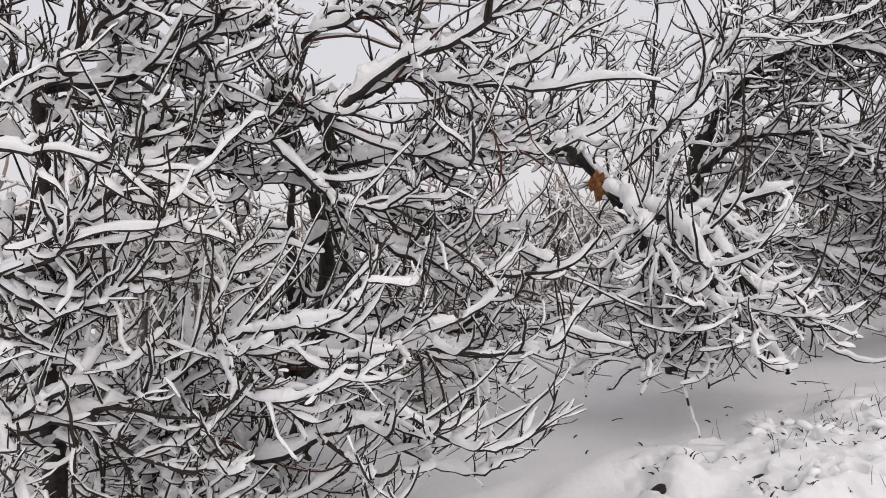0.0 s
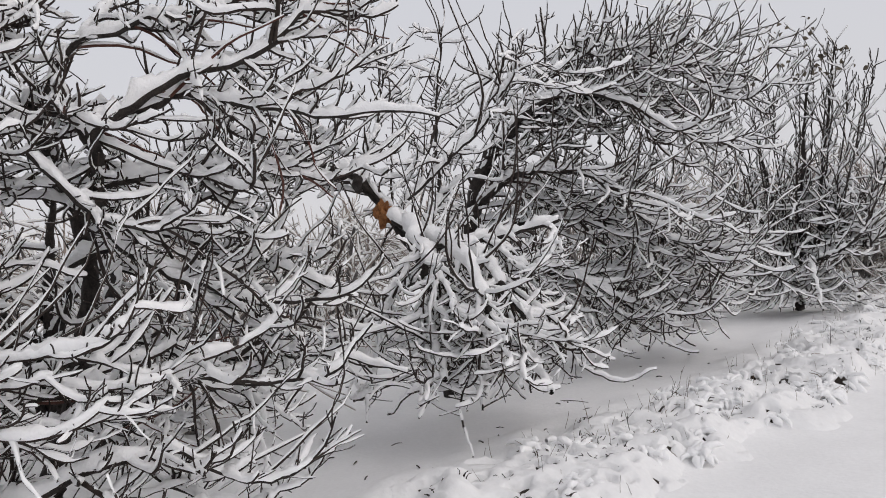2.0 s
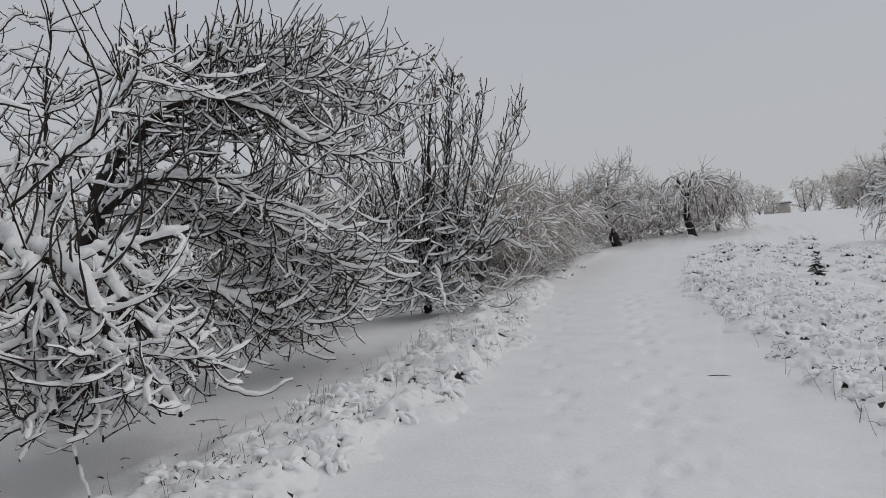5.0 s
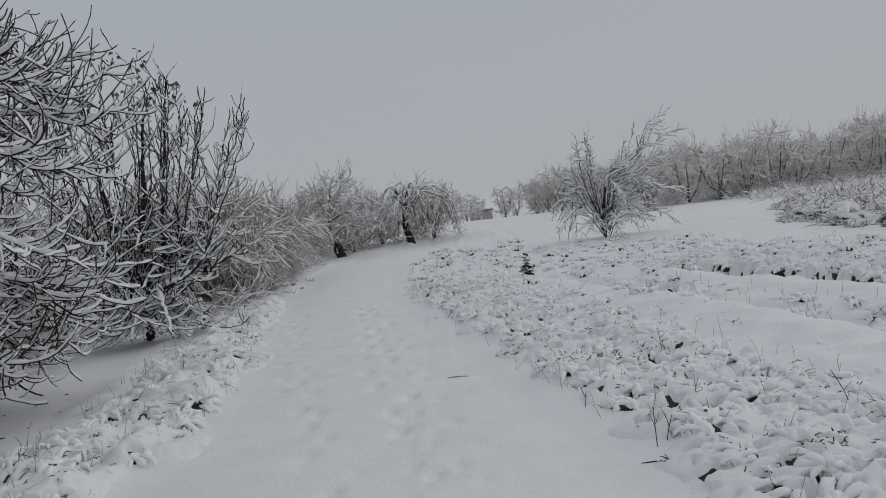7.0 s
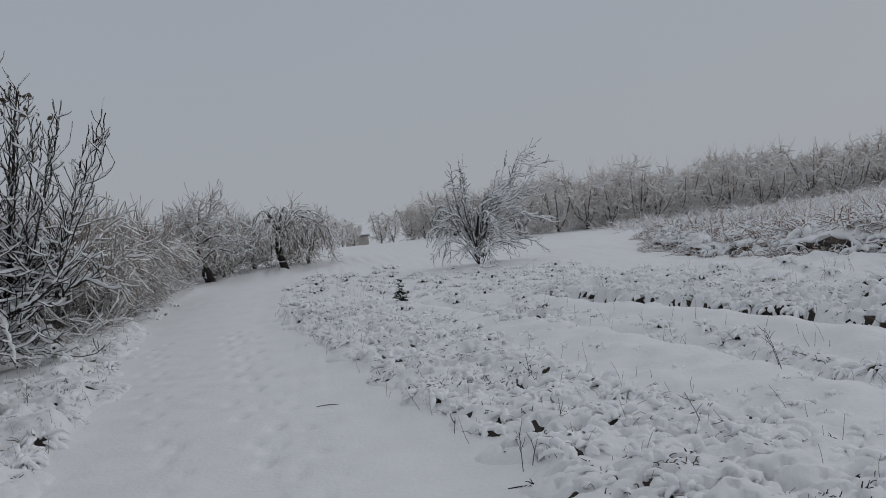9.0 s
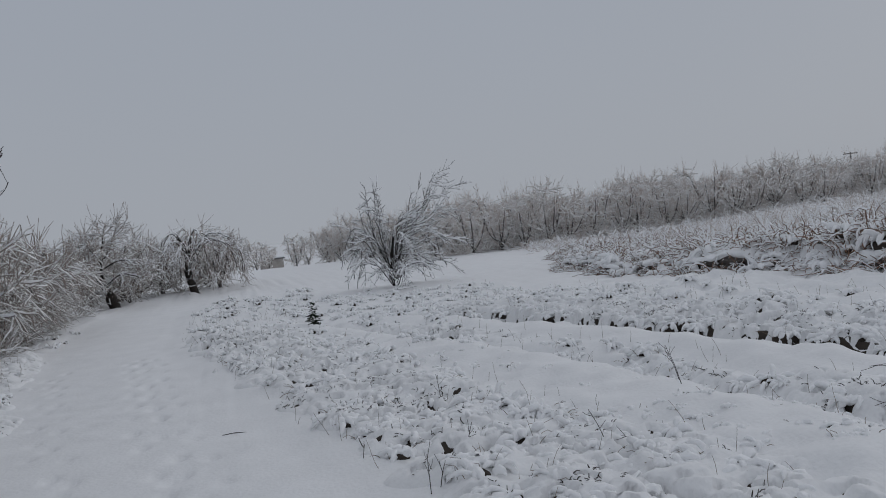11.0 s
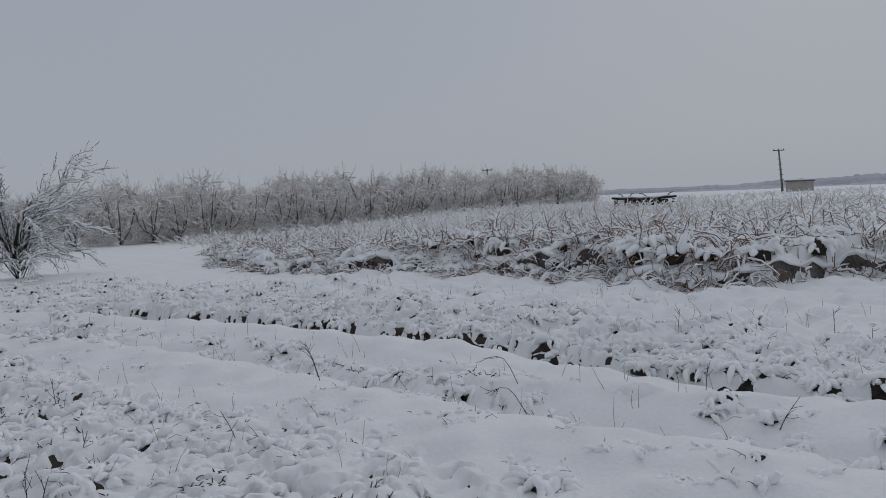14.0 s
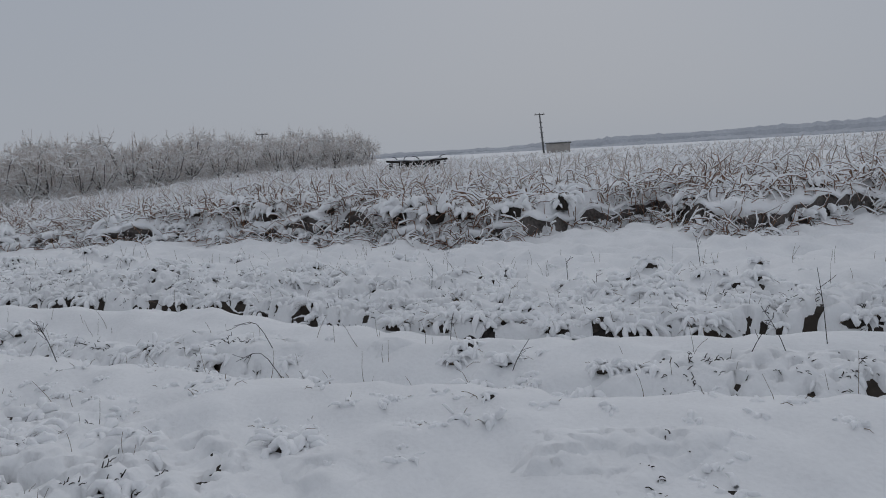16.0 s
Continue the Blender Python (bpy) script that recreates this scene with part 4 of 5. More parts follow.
# ---- smaller orchard trees, a few kinds, copied along the rows ----
def orchard_kind(name, label, group, seed, tall, wide, stems, up_pull, far=True, snow=0.05, twigs=300, fine=500, lean=0.0, bends=4, girth=1.0, rise=0.33, droop=1.0, twig=None):
    """A small orchard tree at the origin, to be copied."""
    rng = np.random.RandomState(seed)
    limbs = [([(0, 0, -0.1), (0.03 + lean * 0.3, 0.02, 0.25 * tall * 0.5), (lean * 0.5, 0.0, 0.22 * tall), (lean * 0.8, 0.05, 0.32 * tall)], 0.09, 0.05)]
    for k in range(stems):
        a = 2 * math.pi * k / stems + rng.uniform(-0.4, 0.4)
        out, h = wide * rng.uniform(0.5, 0.95), tall * rng.uniform(0.5, 0.85)
        c, s = math.cos(a), math.sin(a)
        limbs.append(([(lean * 0.4 + c * 0.05, s * 0.05, tall * rng.uniform(0.03, 0.14)), (lean + c * out * 0.45, s * out * 0.45, tall * rng.uniform(0.2, 0.42)), (lean + c * out * 0.8, s * out * 0.8, h),
                       (lean + c * out, s * out, h * rng.uniform(0.7, 1.1))], 0.04, 0.014))
    return tree(name, (0, 0, 0), label, limbs,
                [dict(count=twigs // 4, length=(0.5, 1.2), angle=(25, 70), sag=0.14, curl=0.16, r=(0.014 * girth, 0.008 * girth), n=5, snow=snow, sides=3, level=0.2, detail=0),
                 dict(count=twigs, length=(0.3, 0.8), angle=(25, 70), sag=0.10, curl=0.12, r=(0.010 * girth, 0.0065 * girth), n=bends, snow=snow * 0.8, sides=3, src=(0, 1), wob=0.16),
                 dict(count=int(fine * rise), length=(0.3, 0.9), angle=(10, 45), curl=0.15, r=(0.009 * girth, 0.006 * girth), n=bends, snow=snow * 0.4, sides=3, src=(0, 1), lo=0.35, pull=(0, 0, up_pull), name="upright_shoots"),
                 dict(count=int(fine * droop), length=(0.4, 1.1), angle=(30, 80), sag=0.28, curl=0.05, r=(0.0095 * girth, 0.006 * girth), n=bends, snow=snow * 0.75, sides=3, src=(0, 1), lo=0.0, pull=(0, 0, -0.6), name="drooping_twigs")],
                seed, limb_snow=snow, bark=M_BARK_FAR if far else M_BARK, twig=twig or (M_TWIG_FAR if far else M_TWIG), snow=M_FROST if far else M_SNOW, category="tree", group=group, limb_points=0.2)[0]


def sow(kinds, spots, seed):
    """Copies of the kinds at spots (x, y, scale); the first of each kind takes a spot itself."""
    rr = random.Random(seed)
    used = set()
    for i, (x, y, s) in enumerate(spots):
        ob = kinds[i % len(kinds)]
        m = Matrix.LocRotScale((x, y, float(height(x, y))), Euler((rr.uniform(-0.05, 0.05), rr.uniform(-0.05, 0.05), rr.uniform(0, 6.28))), None)
        ob = ob if ob.name not in used and not used.add(ob.name) else copy_thing(ob, m)
        ob.matrix_basis = m
        ob.scale = (s, s, s * rr.uniform(0.92, 1.08))


HILL = "orchard trees on the rise"
hill_kinds = [orchard_kind("orchard_tree", "pale hazy bare orchard tree in a dense row", HILL, 41 + k, 3.0, 1.8, 9, 1.6, True, 0.060, 250, 420, bends=3, girth=0.85, rise=0.9, droop=0.5) for k in range(4)]
spots = []
rr = random.Random(9)
for row_k in range(2):
    for k in range(30):
        u = (k + 0.5 * (row_k % 2)) / 29
        x = 11.0 + 52 * u + rr.uniform(-0.5, 0.5) + row_k * 1.2
        y = 41 + 10 * u + 4.5 * row_k + rr.uniform(-0.6, 0.6)
        spots.append((x, y, rr.uniform(0.84, 1.20) * (1 + 0.04 * row_k)))
spots += [(8.2 + 0.9 * k + rr.uniform(-0.3, 0.3), 66 - 2.0 * k, 1.1) for k in range(9)] + [(9.6 + 1.1 * k + rr.uniform(-0.3, 0.3), 62 - 2.0 * k, 1.0) for k in range(8)]
sow(hill_kinds, spots, 10)


def thicket(name, label, count, spot, length, rad, snow, seed, mat, snow_mat, n=3, up=(0.4, 2.2), sag=(0.03, -0.1)):
    """A mass of shoots springing from the ground, in clumps."""
    rng = np.random.RandomState(seed)
    xy = spot(rng, count)
    a = rng.uniform(0, 6.28, count)
    start = np.stack([xy[:, 0], xy[:, 1], height(xy[:, 0], xy[:, 1]) - 0.03 + rng.uniform(0, 1, count) * length[0] * 0.9], 1)
    p = grow(start, np.stack([np.cos(a), np.sin(a), rng.uniform(*up, count)], 1), rng.uniform(*length, count), n, rng, sag[0], sag[1], 0.16)
    p[..., 2] = np.maximum(p[..., 2], height(p[..., 0], p[..., 1]) + 0.01)
    r = taper(np.full(count, rad), np.full(count, rad * 0.55), n)
    wp, sp_ = Pile(), Pile()
    wood(wp, p, r, 3)
    snow_cap(sp_, p, r, snow * rng.uniform(0.5, 1.3, count), rng, 0.9, 0.6, detail=0)
    root = base(name, (0, 0, 0), label, "thicket", kind="stuff")
    tagged(part_of("shoots", wp.mesh("shoots", mat), root), kind="stuff")
    tagged(part_of("snow_load", sp_.mesh("snow_load", snow_mat), root), kind="stuff")


def hill_spot(rng, c):
    u, d = rng.rand(c), rng.rand(c) ** 1.5
    return np.stack([10.2 + 53.5 * u + rng.normal(0, 0.5, c), 40.2 + 10 * u + 6.0 * d + rng.normal(0, 0.4, c)], 1)


def row_spot(rng, c):
    y = rng.uniform(13.2, 26.0, c)
    return np.stack([path_left(y) - 0.55 - 1.9 * rng.rand(c) ** 1.2, y], 1)


thicket("orchard_undergrowth", "pale hazy shoots filling the orchard rows", 5200, hill_spot, (0.5, 1.3), 0.011, 0.036, 301, M_TWIG_FAR, M_FROST, up=(0.1, 1.7), sag=(0.0, -0.25))
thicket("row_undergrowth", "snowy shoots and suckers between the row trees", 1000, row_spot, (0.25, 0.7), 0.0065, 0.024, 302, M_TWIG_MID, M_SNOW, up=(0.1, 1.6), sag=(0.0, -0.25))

ROW = "orchard trees along the path"
row_kinds = [orchard_kind("row_tree", "snow-covered bare orchard tree beside the path", ROW, 51 + k, 2.2, 1.35, 9, 1.5, True, 0.034, 260, 330, rise=0.6, droop=0.7, twig=M_TWIG_MID, bends=5, lean=(-0.25, 0.1, 0.0)[k]) for k in range(3)]
spots = [(-4.6, 14.6, 1.0), (-5.0, 15.8, 1.1), (-4.6, 17.0, 1.05), (-5.6, 17.6, 1.15), (-4.9, 18.8, 1.1), (-4.6, 20.3, 1.05), (-5.4, 21.5, 1.15), (-4.9, 22.8, 1.05), (-4.2, 15.4, 0.6), (-4.2, 16.4, 0.6), (-4.2, 18.0, 0.6),
         (-4.2, 19.4, 0.6), (-4.2, 21.4, 0.65), (-4.9, 23.8, 0.6), (-5.4, 24.6, 1.1), (-5.3, 25.7, 0.75), (-5.1, 26.9, 1.05), (-4.6, 29.0, 1.0), (-3.4, 30.0, 0.7), (-3.4, 32.4, 1.0), (-2.6, 34.4, 1.1), (-0.3, 34.0, 1.0), (-0.8, 36.2, 1.15)]
sow(row_kinds, spots, 11)
back_kinds = [orchard_kind("back_row_tree", "snow-covered bare tree in the rows behind", "orchard trees behind the path row", 151 + k, 2.3, 1.5, 8, 1.1, True, 0.040, 150, 200, twig=M_TWIG_MID, bends=3) for k in range(2)]
spots = [(-6.8, 14.6, 1.1), (-8.0, 12.0, 1.05), (-8.6, 9.2, 1.05), (-9.2, 6.4, 1.05), (-8.8, 3.6, 1.05), (-8.4, 1.0, 1.15), (-7.2, 18.0, 1.15), (-6.8, 22.0, 1.15), (-7.0, 26.0, 1.15), (-6.0, 30.0, 1.15), (-4.0, 32.0, 1.15),
         (-11.5, 8.0, 1.15), (-11.8, 4.6, 1.15), (-11.4, 11.5, 1.15), (-11.6, 1.2, 1.2), (-10.8, 15.0, 1.2), (-10.5, 19.0, 1.2), (-8.6, -1.8, 1.2), (-11.6, -2.0, 1.2), (-6.6, 2.9, 0.9), (-6.6, 0.2, 1.0), (-6.2, 9.6, 0.95), (-6.4, 12.6, 0.9)]
sow(back_kinds, spots, 14)


# two row trees with bare trunks showing: one leaning and cut back, one umbrella-shaped
LX, LY, UX, UY = -3.55, 27.6, -1.2, 31.7
LEAN_LIMBS = []
bough(LEAN_LIMBS, 0.17, 0.12, (LX, LY, -0.05), (LX - 0.2, LY, 0.5), (LX - 0.42, LY, 1.05))
bough(LEAN_LIMBS, 0.06, 0.02, (LX - 0.3, LY, 0.7), (LX - 0.35, LY, 1.2), (LX - 0.3, LY, 1.8), (LX - 0.2, LY, 2.5))
bough(LEAN_LIMBS, 0.05, 0.015, (LX - 0.4, LY, 1.0), (LX - 0.8, LY - 0.1, 1.2), (LX - 1.2, LY - 0.2, 1.2))
bough(LEAN_LIMBS, 0.045, 0.015, (LX - 0.3, LY, 0.8), (LX + 0.3, LY - 0.2, 1.15), (LX + 0.9, LY - 0.3, 0.95))
bough(LEAN_LIMBS, 0.035, 0.012, (LX - 0.3, LY, 1.4), (LX + 0.3, LY - 0.1, 1.6), (LX + 1.0, LY - 0.2, 1.35))
bough(LEAN_LIMBS, 0.03, 0.012, (LX - 0.3, LY, 1.5), (LX - 0.6, LY - 0.1, 2.0), (LX - 0.9, LY - 0.1, 2.25))
bough(LEAN_LIMBS, 0.03, 0.012, (LX - 0.25, LY, 1.7), (LX, LY, 2.1), (LX + 0.2, LY + 0.1, 2.6))
bough(LEAN_LIMBS, 0.035, 0.012, (LX - 0.2, LY, 0.8), (LX + 0.1, LY + 0.5, 1.1), (LX + 0.4, LY + 1.0, 1.0))
UMBRELLA_LIMBS = [([(UX, UY, -0.05), (UX - 0.14, UY, 0.5), (UX - 0.22, UY - 0.02, 1.05), (UX - 0.1, UY, 1.7)], 0.17, 0.09)]
for k in range(16):
    a = k * 2.4
    ca, sa, out, top = math.cos(a), math.sin(a), 1.45 + 0.5 * ((k * 7) % 5) / 5, 2.0 + 0.5 * ((k * 3) % 7) / 7
    UMBRELLA_LIMBS.append(([(UX - 0.15, UY, 1.1 + 0.03 * k), (UX + 0.1 + ca * out * 0.4, UY + sa * out * 0.4, top), (UX + 0.35 + ca * out * 0.85, UY + sa * out * 0.85, top * 0.82), (UX + 0.45 + ca * out, UY + sa * out, top * 0.32)], 0.028, 0.010))
for nm, at_xy, lb, lims, sd, pl in (("leaning_tree", (LX, LY), "small tree with a leaning dark trunk and snowy twigs", LEAN_LIMBS, 57, (0, 0, 0.0)), ("umbrella_tree", (UX, UY), "umbrella-shaped tree with dense drooping snowy twigs and dark trunk", UMBRELLA_LIMBS, 58, (0, 0, -0.25))):
    tree(nm, at_xy, lb, lims,
         [dict(count=110, length=(0.4, 1.0), angle=(25, 70), sag=0.14, curl=0.06, r=(0.014, 0.008), n=7, snow=0.030, sides=4, src=(0,), lo=0.3, pull=pl),
          dict(count=800, length=(0.2, 0.7), angle=(25, 70), sag=0.12, curl=0.06, r=(0.008, 0.0055), n=5, snow=0.024, sides=3, src=(0, 1), lo=0.3, pull=pl),
          dict(count=130, length=(0.3, 0.8), angle=(10, 45), curl=0.1, r=(0.012, 0.008), n=5, snow=0.015, sides=3, src=(0, 1), lo=0.3, pull=(0, 0, 1.0), name="upright_shoots")],
         sd, limb_snow=0.036, bark=M_BARK, twig=M_TWIG_MID, snow=M_SNOW)

FAR = "far trees beyond the field"
far_kinds = [orchard_kind("far_tree", "pale hazy tree far across the snow", FAR, 61 + k, 4.2, 1.7, 6, 0.7, True, 0.10, 110, 150, bends=3, girth=2.4) for k in range(2)]
spots = [(5.3, 62, 0.70), (8.4, 66, 0.62), (2.6, 74, 0.75), (7.0, 70, 0.55), (1.4, 80, 0.8), (4.2, 84, 0.7), (9.6, 72, 0.8)] + [(-20 + 4.4 * k, 124 + 3 * ((k * 5) % 3), 0.85) for k in range(9)]
sow(far_kinds, spots, 12)

# ---- the lone bush in the field ----
rng_b = np.random.RandomState(71)
BX, BY = 4.55, 21.5
bush_limbs = [([(BX, BY, -0.05), (BX - 0.02, BY, 0.5), (BX + 0.02, BY, 1.0), (BX + 0.12, BY, 1.5)], 0.05, 0.03)]
# two crowns of ascending boughs, the one to the open field bent over by the wind
for dx, dy, mid_z, tx, ty, tz, r0 in ((-0.45, 0.1, 1.7, -0.55, 0.1, 3.05, 0.024), (-0.35, -0.2, 1.8, -0.36, -0.2, 3.1, 0.018), (-0.55, 0.2, 1.5, -0.75, 0.3, 2.5, 0.016), (-0.2, 0.0, 1.6, -0.22, 0.2, 2.7, 0.014),
                                     (0.35, 0.0, 1.9, 1.35, -0.2, 3.1, 0.028), (0.5, 0.2, 1.8, 1.65, 0.3, 3.1, 0.022), (0.4, 0.3, 1.9, 1.15, 0.3, 3.2, 0.018), (0.45, -0.1, 1.8, 1.45, -0.1, 3.15, 0.018), (0.6, -0.1, 1.8, 1.8, 0.1, 2.85, 0.016), (0.4, -0.3, 1.7, 1.75, -0.3, 2.65, 0.02), (0.55, 0.1, 1.5, 1.7, 0.5, 2.3, 0.018),
                                     (0.25, -0.2, 1.9, 0.70, -0.2, 2.75, 0.014), (-0.7, -0.1, 1.4, -1.3, -0.1, 2.3, 0.016)):
    bush_limbs.append(([(BX + 0.2 * dx, BY + 0.2 * dy, 0.55), (BX + dx * 0.6, BY + dy * 0.6, mid_z * 0.62), (BX + dx, BY + dy, mid_z), (BX + 0.45 * dx + 0.55 * tx, BY + 0.5 * (dy + ty), 0.36 * mid_z + 0.48 * tz), (BX + tx, BY + ty, tz * 0.97)], r0, 0.006))
# long lower boughs that arch over and hang to the snow
for k in range(26):
    a = k * 2.4 + rng_b.uniform(-0.3, 0.3)
    out, h = rng_b.uniform(0.9, 1.85), rng_b.uniform(0.5, 1.8)
    ca, sa = math.cos(a) * 1.1 + 0.08, math.sin(a)
    bush_limbs.append(([(BX + ca * 0.06, BY + sa * 0.06, rng_b.uniform(0.05, 0.7)), (BX + ca * out * 0.34, BY + sa * out * 0.34, h * 0.78 + 0.1), (BX + ca * out * 0.7, BY + sa * out * 0.7, h),
                        (BX + ca * out, BY + sa * out, h * rng_b.uniform(0.25, 0.9))], 0.015, 0.006))
tree("lone_bush", (BX, BY), "lone bare bush with arching snow-covered branches in the field", bush_limbs,
     [dict(count=290, length=(0.3, 0.8), angle=(12, 42), sag=0.16, curl=0.03, r=(0.009, 0.0052), n=8, snow=0.036, sides=3, level=0.2, pull=(0.35, 0, -0.05), detail=1, single=True),
      dict(count=1100, length=(0.15, 0.45), angle=(15, 50), sag=0.08, curl=0.06, r=(0.0075, 0.0048), n=5, snow=0.028, sides=3, src=(0, 1)),
      dict(count=420, length=(0.04, 0.14), angle=(30, 70), curl=0.1, r=(0.008, 0.006), n=3, snow=0.014, sides=3, src=(0,), lo=0.5, name="spurs")],
     72, limb_snow=0.046, category="bush")

# ---- a tiny dark spruce ----
spruce = base("small_spruce", (1.48, 14.1, float(height(1.48, 14.1)) - 0.01), "tiny dark spruce seedling standing out of the snow", "tree")
needle, cap = Pile(), Pile()
rng_s = np.random.RandomState(81)
stem = spline([(0, 0, 0), (0.015, 0, 0.2), (-0.01, 0.01, 0.44)], 6)
stem_pile = Pile()
wood(stem_pile, stem, taper(np.array([0.014]), np.array([0.004]), 6), 6)
part_of("trunk", stem_pile.mesh("trunk", M_BARK), spruce)
c = 110
hgt = rng_s.uniform(0.03, 0.42, c)
ang = rng_s.uniform(0, 6.28, c)
p = grow(np.stack([0 * hgt, 0 * hgt, hgt], 1), np.stack([np.cos(ang), np.sin(ang), 0.15 + 0 * ang], 1), (0.04 + 0.14 * (1 - hgt / 0.45)) * rng_s.uniform(0.4, 1.2, c), 5, rng_s, 0.15, 0.1, 0.1)
wood(needle, p, taper(np.full(c, 0.016), np.full(c, 0.005), 5), 5)
snow_cap(cap, p, taper(np.full(c, 0.016), np.full(c, 0.005), 5), np.full(c, 0.016), rng_s, 0.2)
tagged(part_of("crown", needle.mesh("crown", M_NEEDLE), spruce), kind="stuff")
part_of("snow_load", cap.mesh("snow_load", M_SNOW), spruce, "patches of snow on the twigs")


# ---- tufts of grass bowed down under snow ----
def tuft_parts(pile_g, pile_d, pile_s, at, size, rng, lobes=16, n=6, thick=0.03, dark=0.5):
    """A tussock: a mat of dead grass, dark to stand for the shade beneath, tongues of snow that lie over its crown and
    hang down its sides, a few bare blades.
    """
    m = 8
    a = np.arange(m) * 2 * np.pi / m
    core = [at + np.stack([np.cos(a), np.sin(a), 0 * a], 1) * size * w * dark * rng.uniform(0.75, 1.2, (m, 1)) + np.array([0, 0, 1.0]) * size * (h + rng.uniform(-0.06, 0.06, (m, 1))) for w, h in ((1.0, -0.30), (1.05, 0.06), (0.75, 0.24), (0.2, 0.32))]
    pile_d.add(*strips(np.stack(core, 0)[None]))
    a = rng.uniform(0, 6.28) + np.arange(lobes) * 2 * np.pi / lobes + rng.normal(0, 0.28, lobes)
    inner = size * rng.uniform(0.05, 0.55, (lobes, 1))
    start = at + np.stack([np.cos(a), np.sin(a), 0 * a], 1) * inner + np.array([0, 0, 1.0]) * size * rng.uniform(0.10, 0.40, (lobes, 1))
    way = np.stack([np.cos(a) - 0.18, np.sin(a), rng.uniform(-0.15, 0.6, lobes)], 1)
    p = grow(start, way, size * rng.uniform(0.5, 1.15, lobes), n, rng, 0.05, -0.8, 0.24)
    prof = np.array([0.60, 1.0, 1.1, 1.0, 0.9, 0.7, 0.12])[np.linspace(0, 6, n).round().astype(int)]
    r = thick * rng.uniform(0.6, 1.3, (lobes, 1)) * prof * rng.uniform(0.8, 1.2, (lobes, n))
    wood(pile_s, p, r, 6 if lobes > 8 else 5)
    a = rng.uniform(0, 6.28, 2)
    c = at + np.array([0, 0, 1.0]) * size * 0.28 + np.stack([np.cos(a), np.sin(a), 0 * a], 1) * size * 0.16
    q = np.stack([c + np.stack([np.cos(a + 1.5), np.sin(a + 1.5), 0 * a], 1) * size * u + np.array([0, 0, -0.5]) * size * u * u for u in (-0.55, -0.35, 0.0, 0.35, 0.55)], 1)
    wood(pile_s, q, np.array([0.1, 0.9, 1.15, 0.9, 0.1])[None] * thick * rng.uniform(0.9, 1.5, (2, 1)), 5)
    b = max(2, lobes // 4)
    a = rng.uniform(0, 6.28, b)
    foot_p = at + np.stack([np.cos(a), np.sin(a), 0 * a], 1) * size * rng.uniform(0.2, 0.7, (b, 1))
    wood(pile_g, grow(foot_p, np.stack([np.cos(a) * 0.8, np.sin(a) * 0.8, rng.uniform(0.3, 1.4, b)], 1), size * rng.uniform(0.5, 1.1, b), 4, rng, 0.0, -0.6, 0.15), taper(np.full(b, 0.0030), np.full(b, 0.0014), 4), 3)


def tuft_kind(seed, size, label, blades):
    rng = np.random.RandomState(seed)
    root = base("grass_tuft", (0, 0, 0), label, "grass tuft", "grass tufts in the snow")
    g, d, s = Pile(), Pile(), Pile()
    tuft_parts(g, d, s, np.array([0, 0, -0.01]), size, rng, blades + 5, 5, 0.021, 0.42)
    tagged(part_of("blades", g.mesh("blades", M_GRASS), root), kind="stuff")
    tagged(part_of("matted_base", d.mesh("matted_base", M_DARKGRASS), root), kind="stuff")
    tagged(part_of("snow_load", s.mesh("snow_load", M_SNOW), root, "clumps of snow on the bent blades"), kind="stuff")
    return root


tuft_kinds = [tuft_kind(90 + k, 0.12 + 0.014 * k, "dead grass tuft bent down under clumps of snow", 13 + k) for k in range(6)]


def band(count, lo_y, hi_y, left, right, seed, power=1.0):
    rr = random.Random(seed)
    out = []
    for _ in range(count):
        y = lo_y + (hi_y - lo_y) * rr.random() ** power
        a, b = float(left(y)), float(right(y))
        out.append((rr.uniform(a, b), y, rr.uniform(0.55, 1.25)))
    return out


near_spots = (band(34, 3.2, 9.5, lambda y: path_left(y) - 1.0, lambda y: path_left(y) - 0.1, 1)
              + band(75, 3.6, 11, lambda y: path_right(y) + 0.25, lambda y: path_right(y) + 1.7, 2)
              + band(84, 0.2, 11, lambda y: furrow_far(y) + 0.32, lambda y: furrow_far(y) + 1.3, 3)
              + band(22, 0.0, 8, lambda y: furrow_near(y) + 0.12, lambda y: furrow_near(y) + 0.7, 4))
sow(tuft_kinds, near_spots, 13)

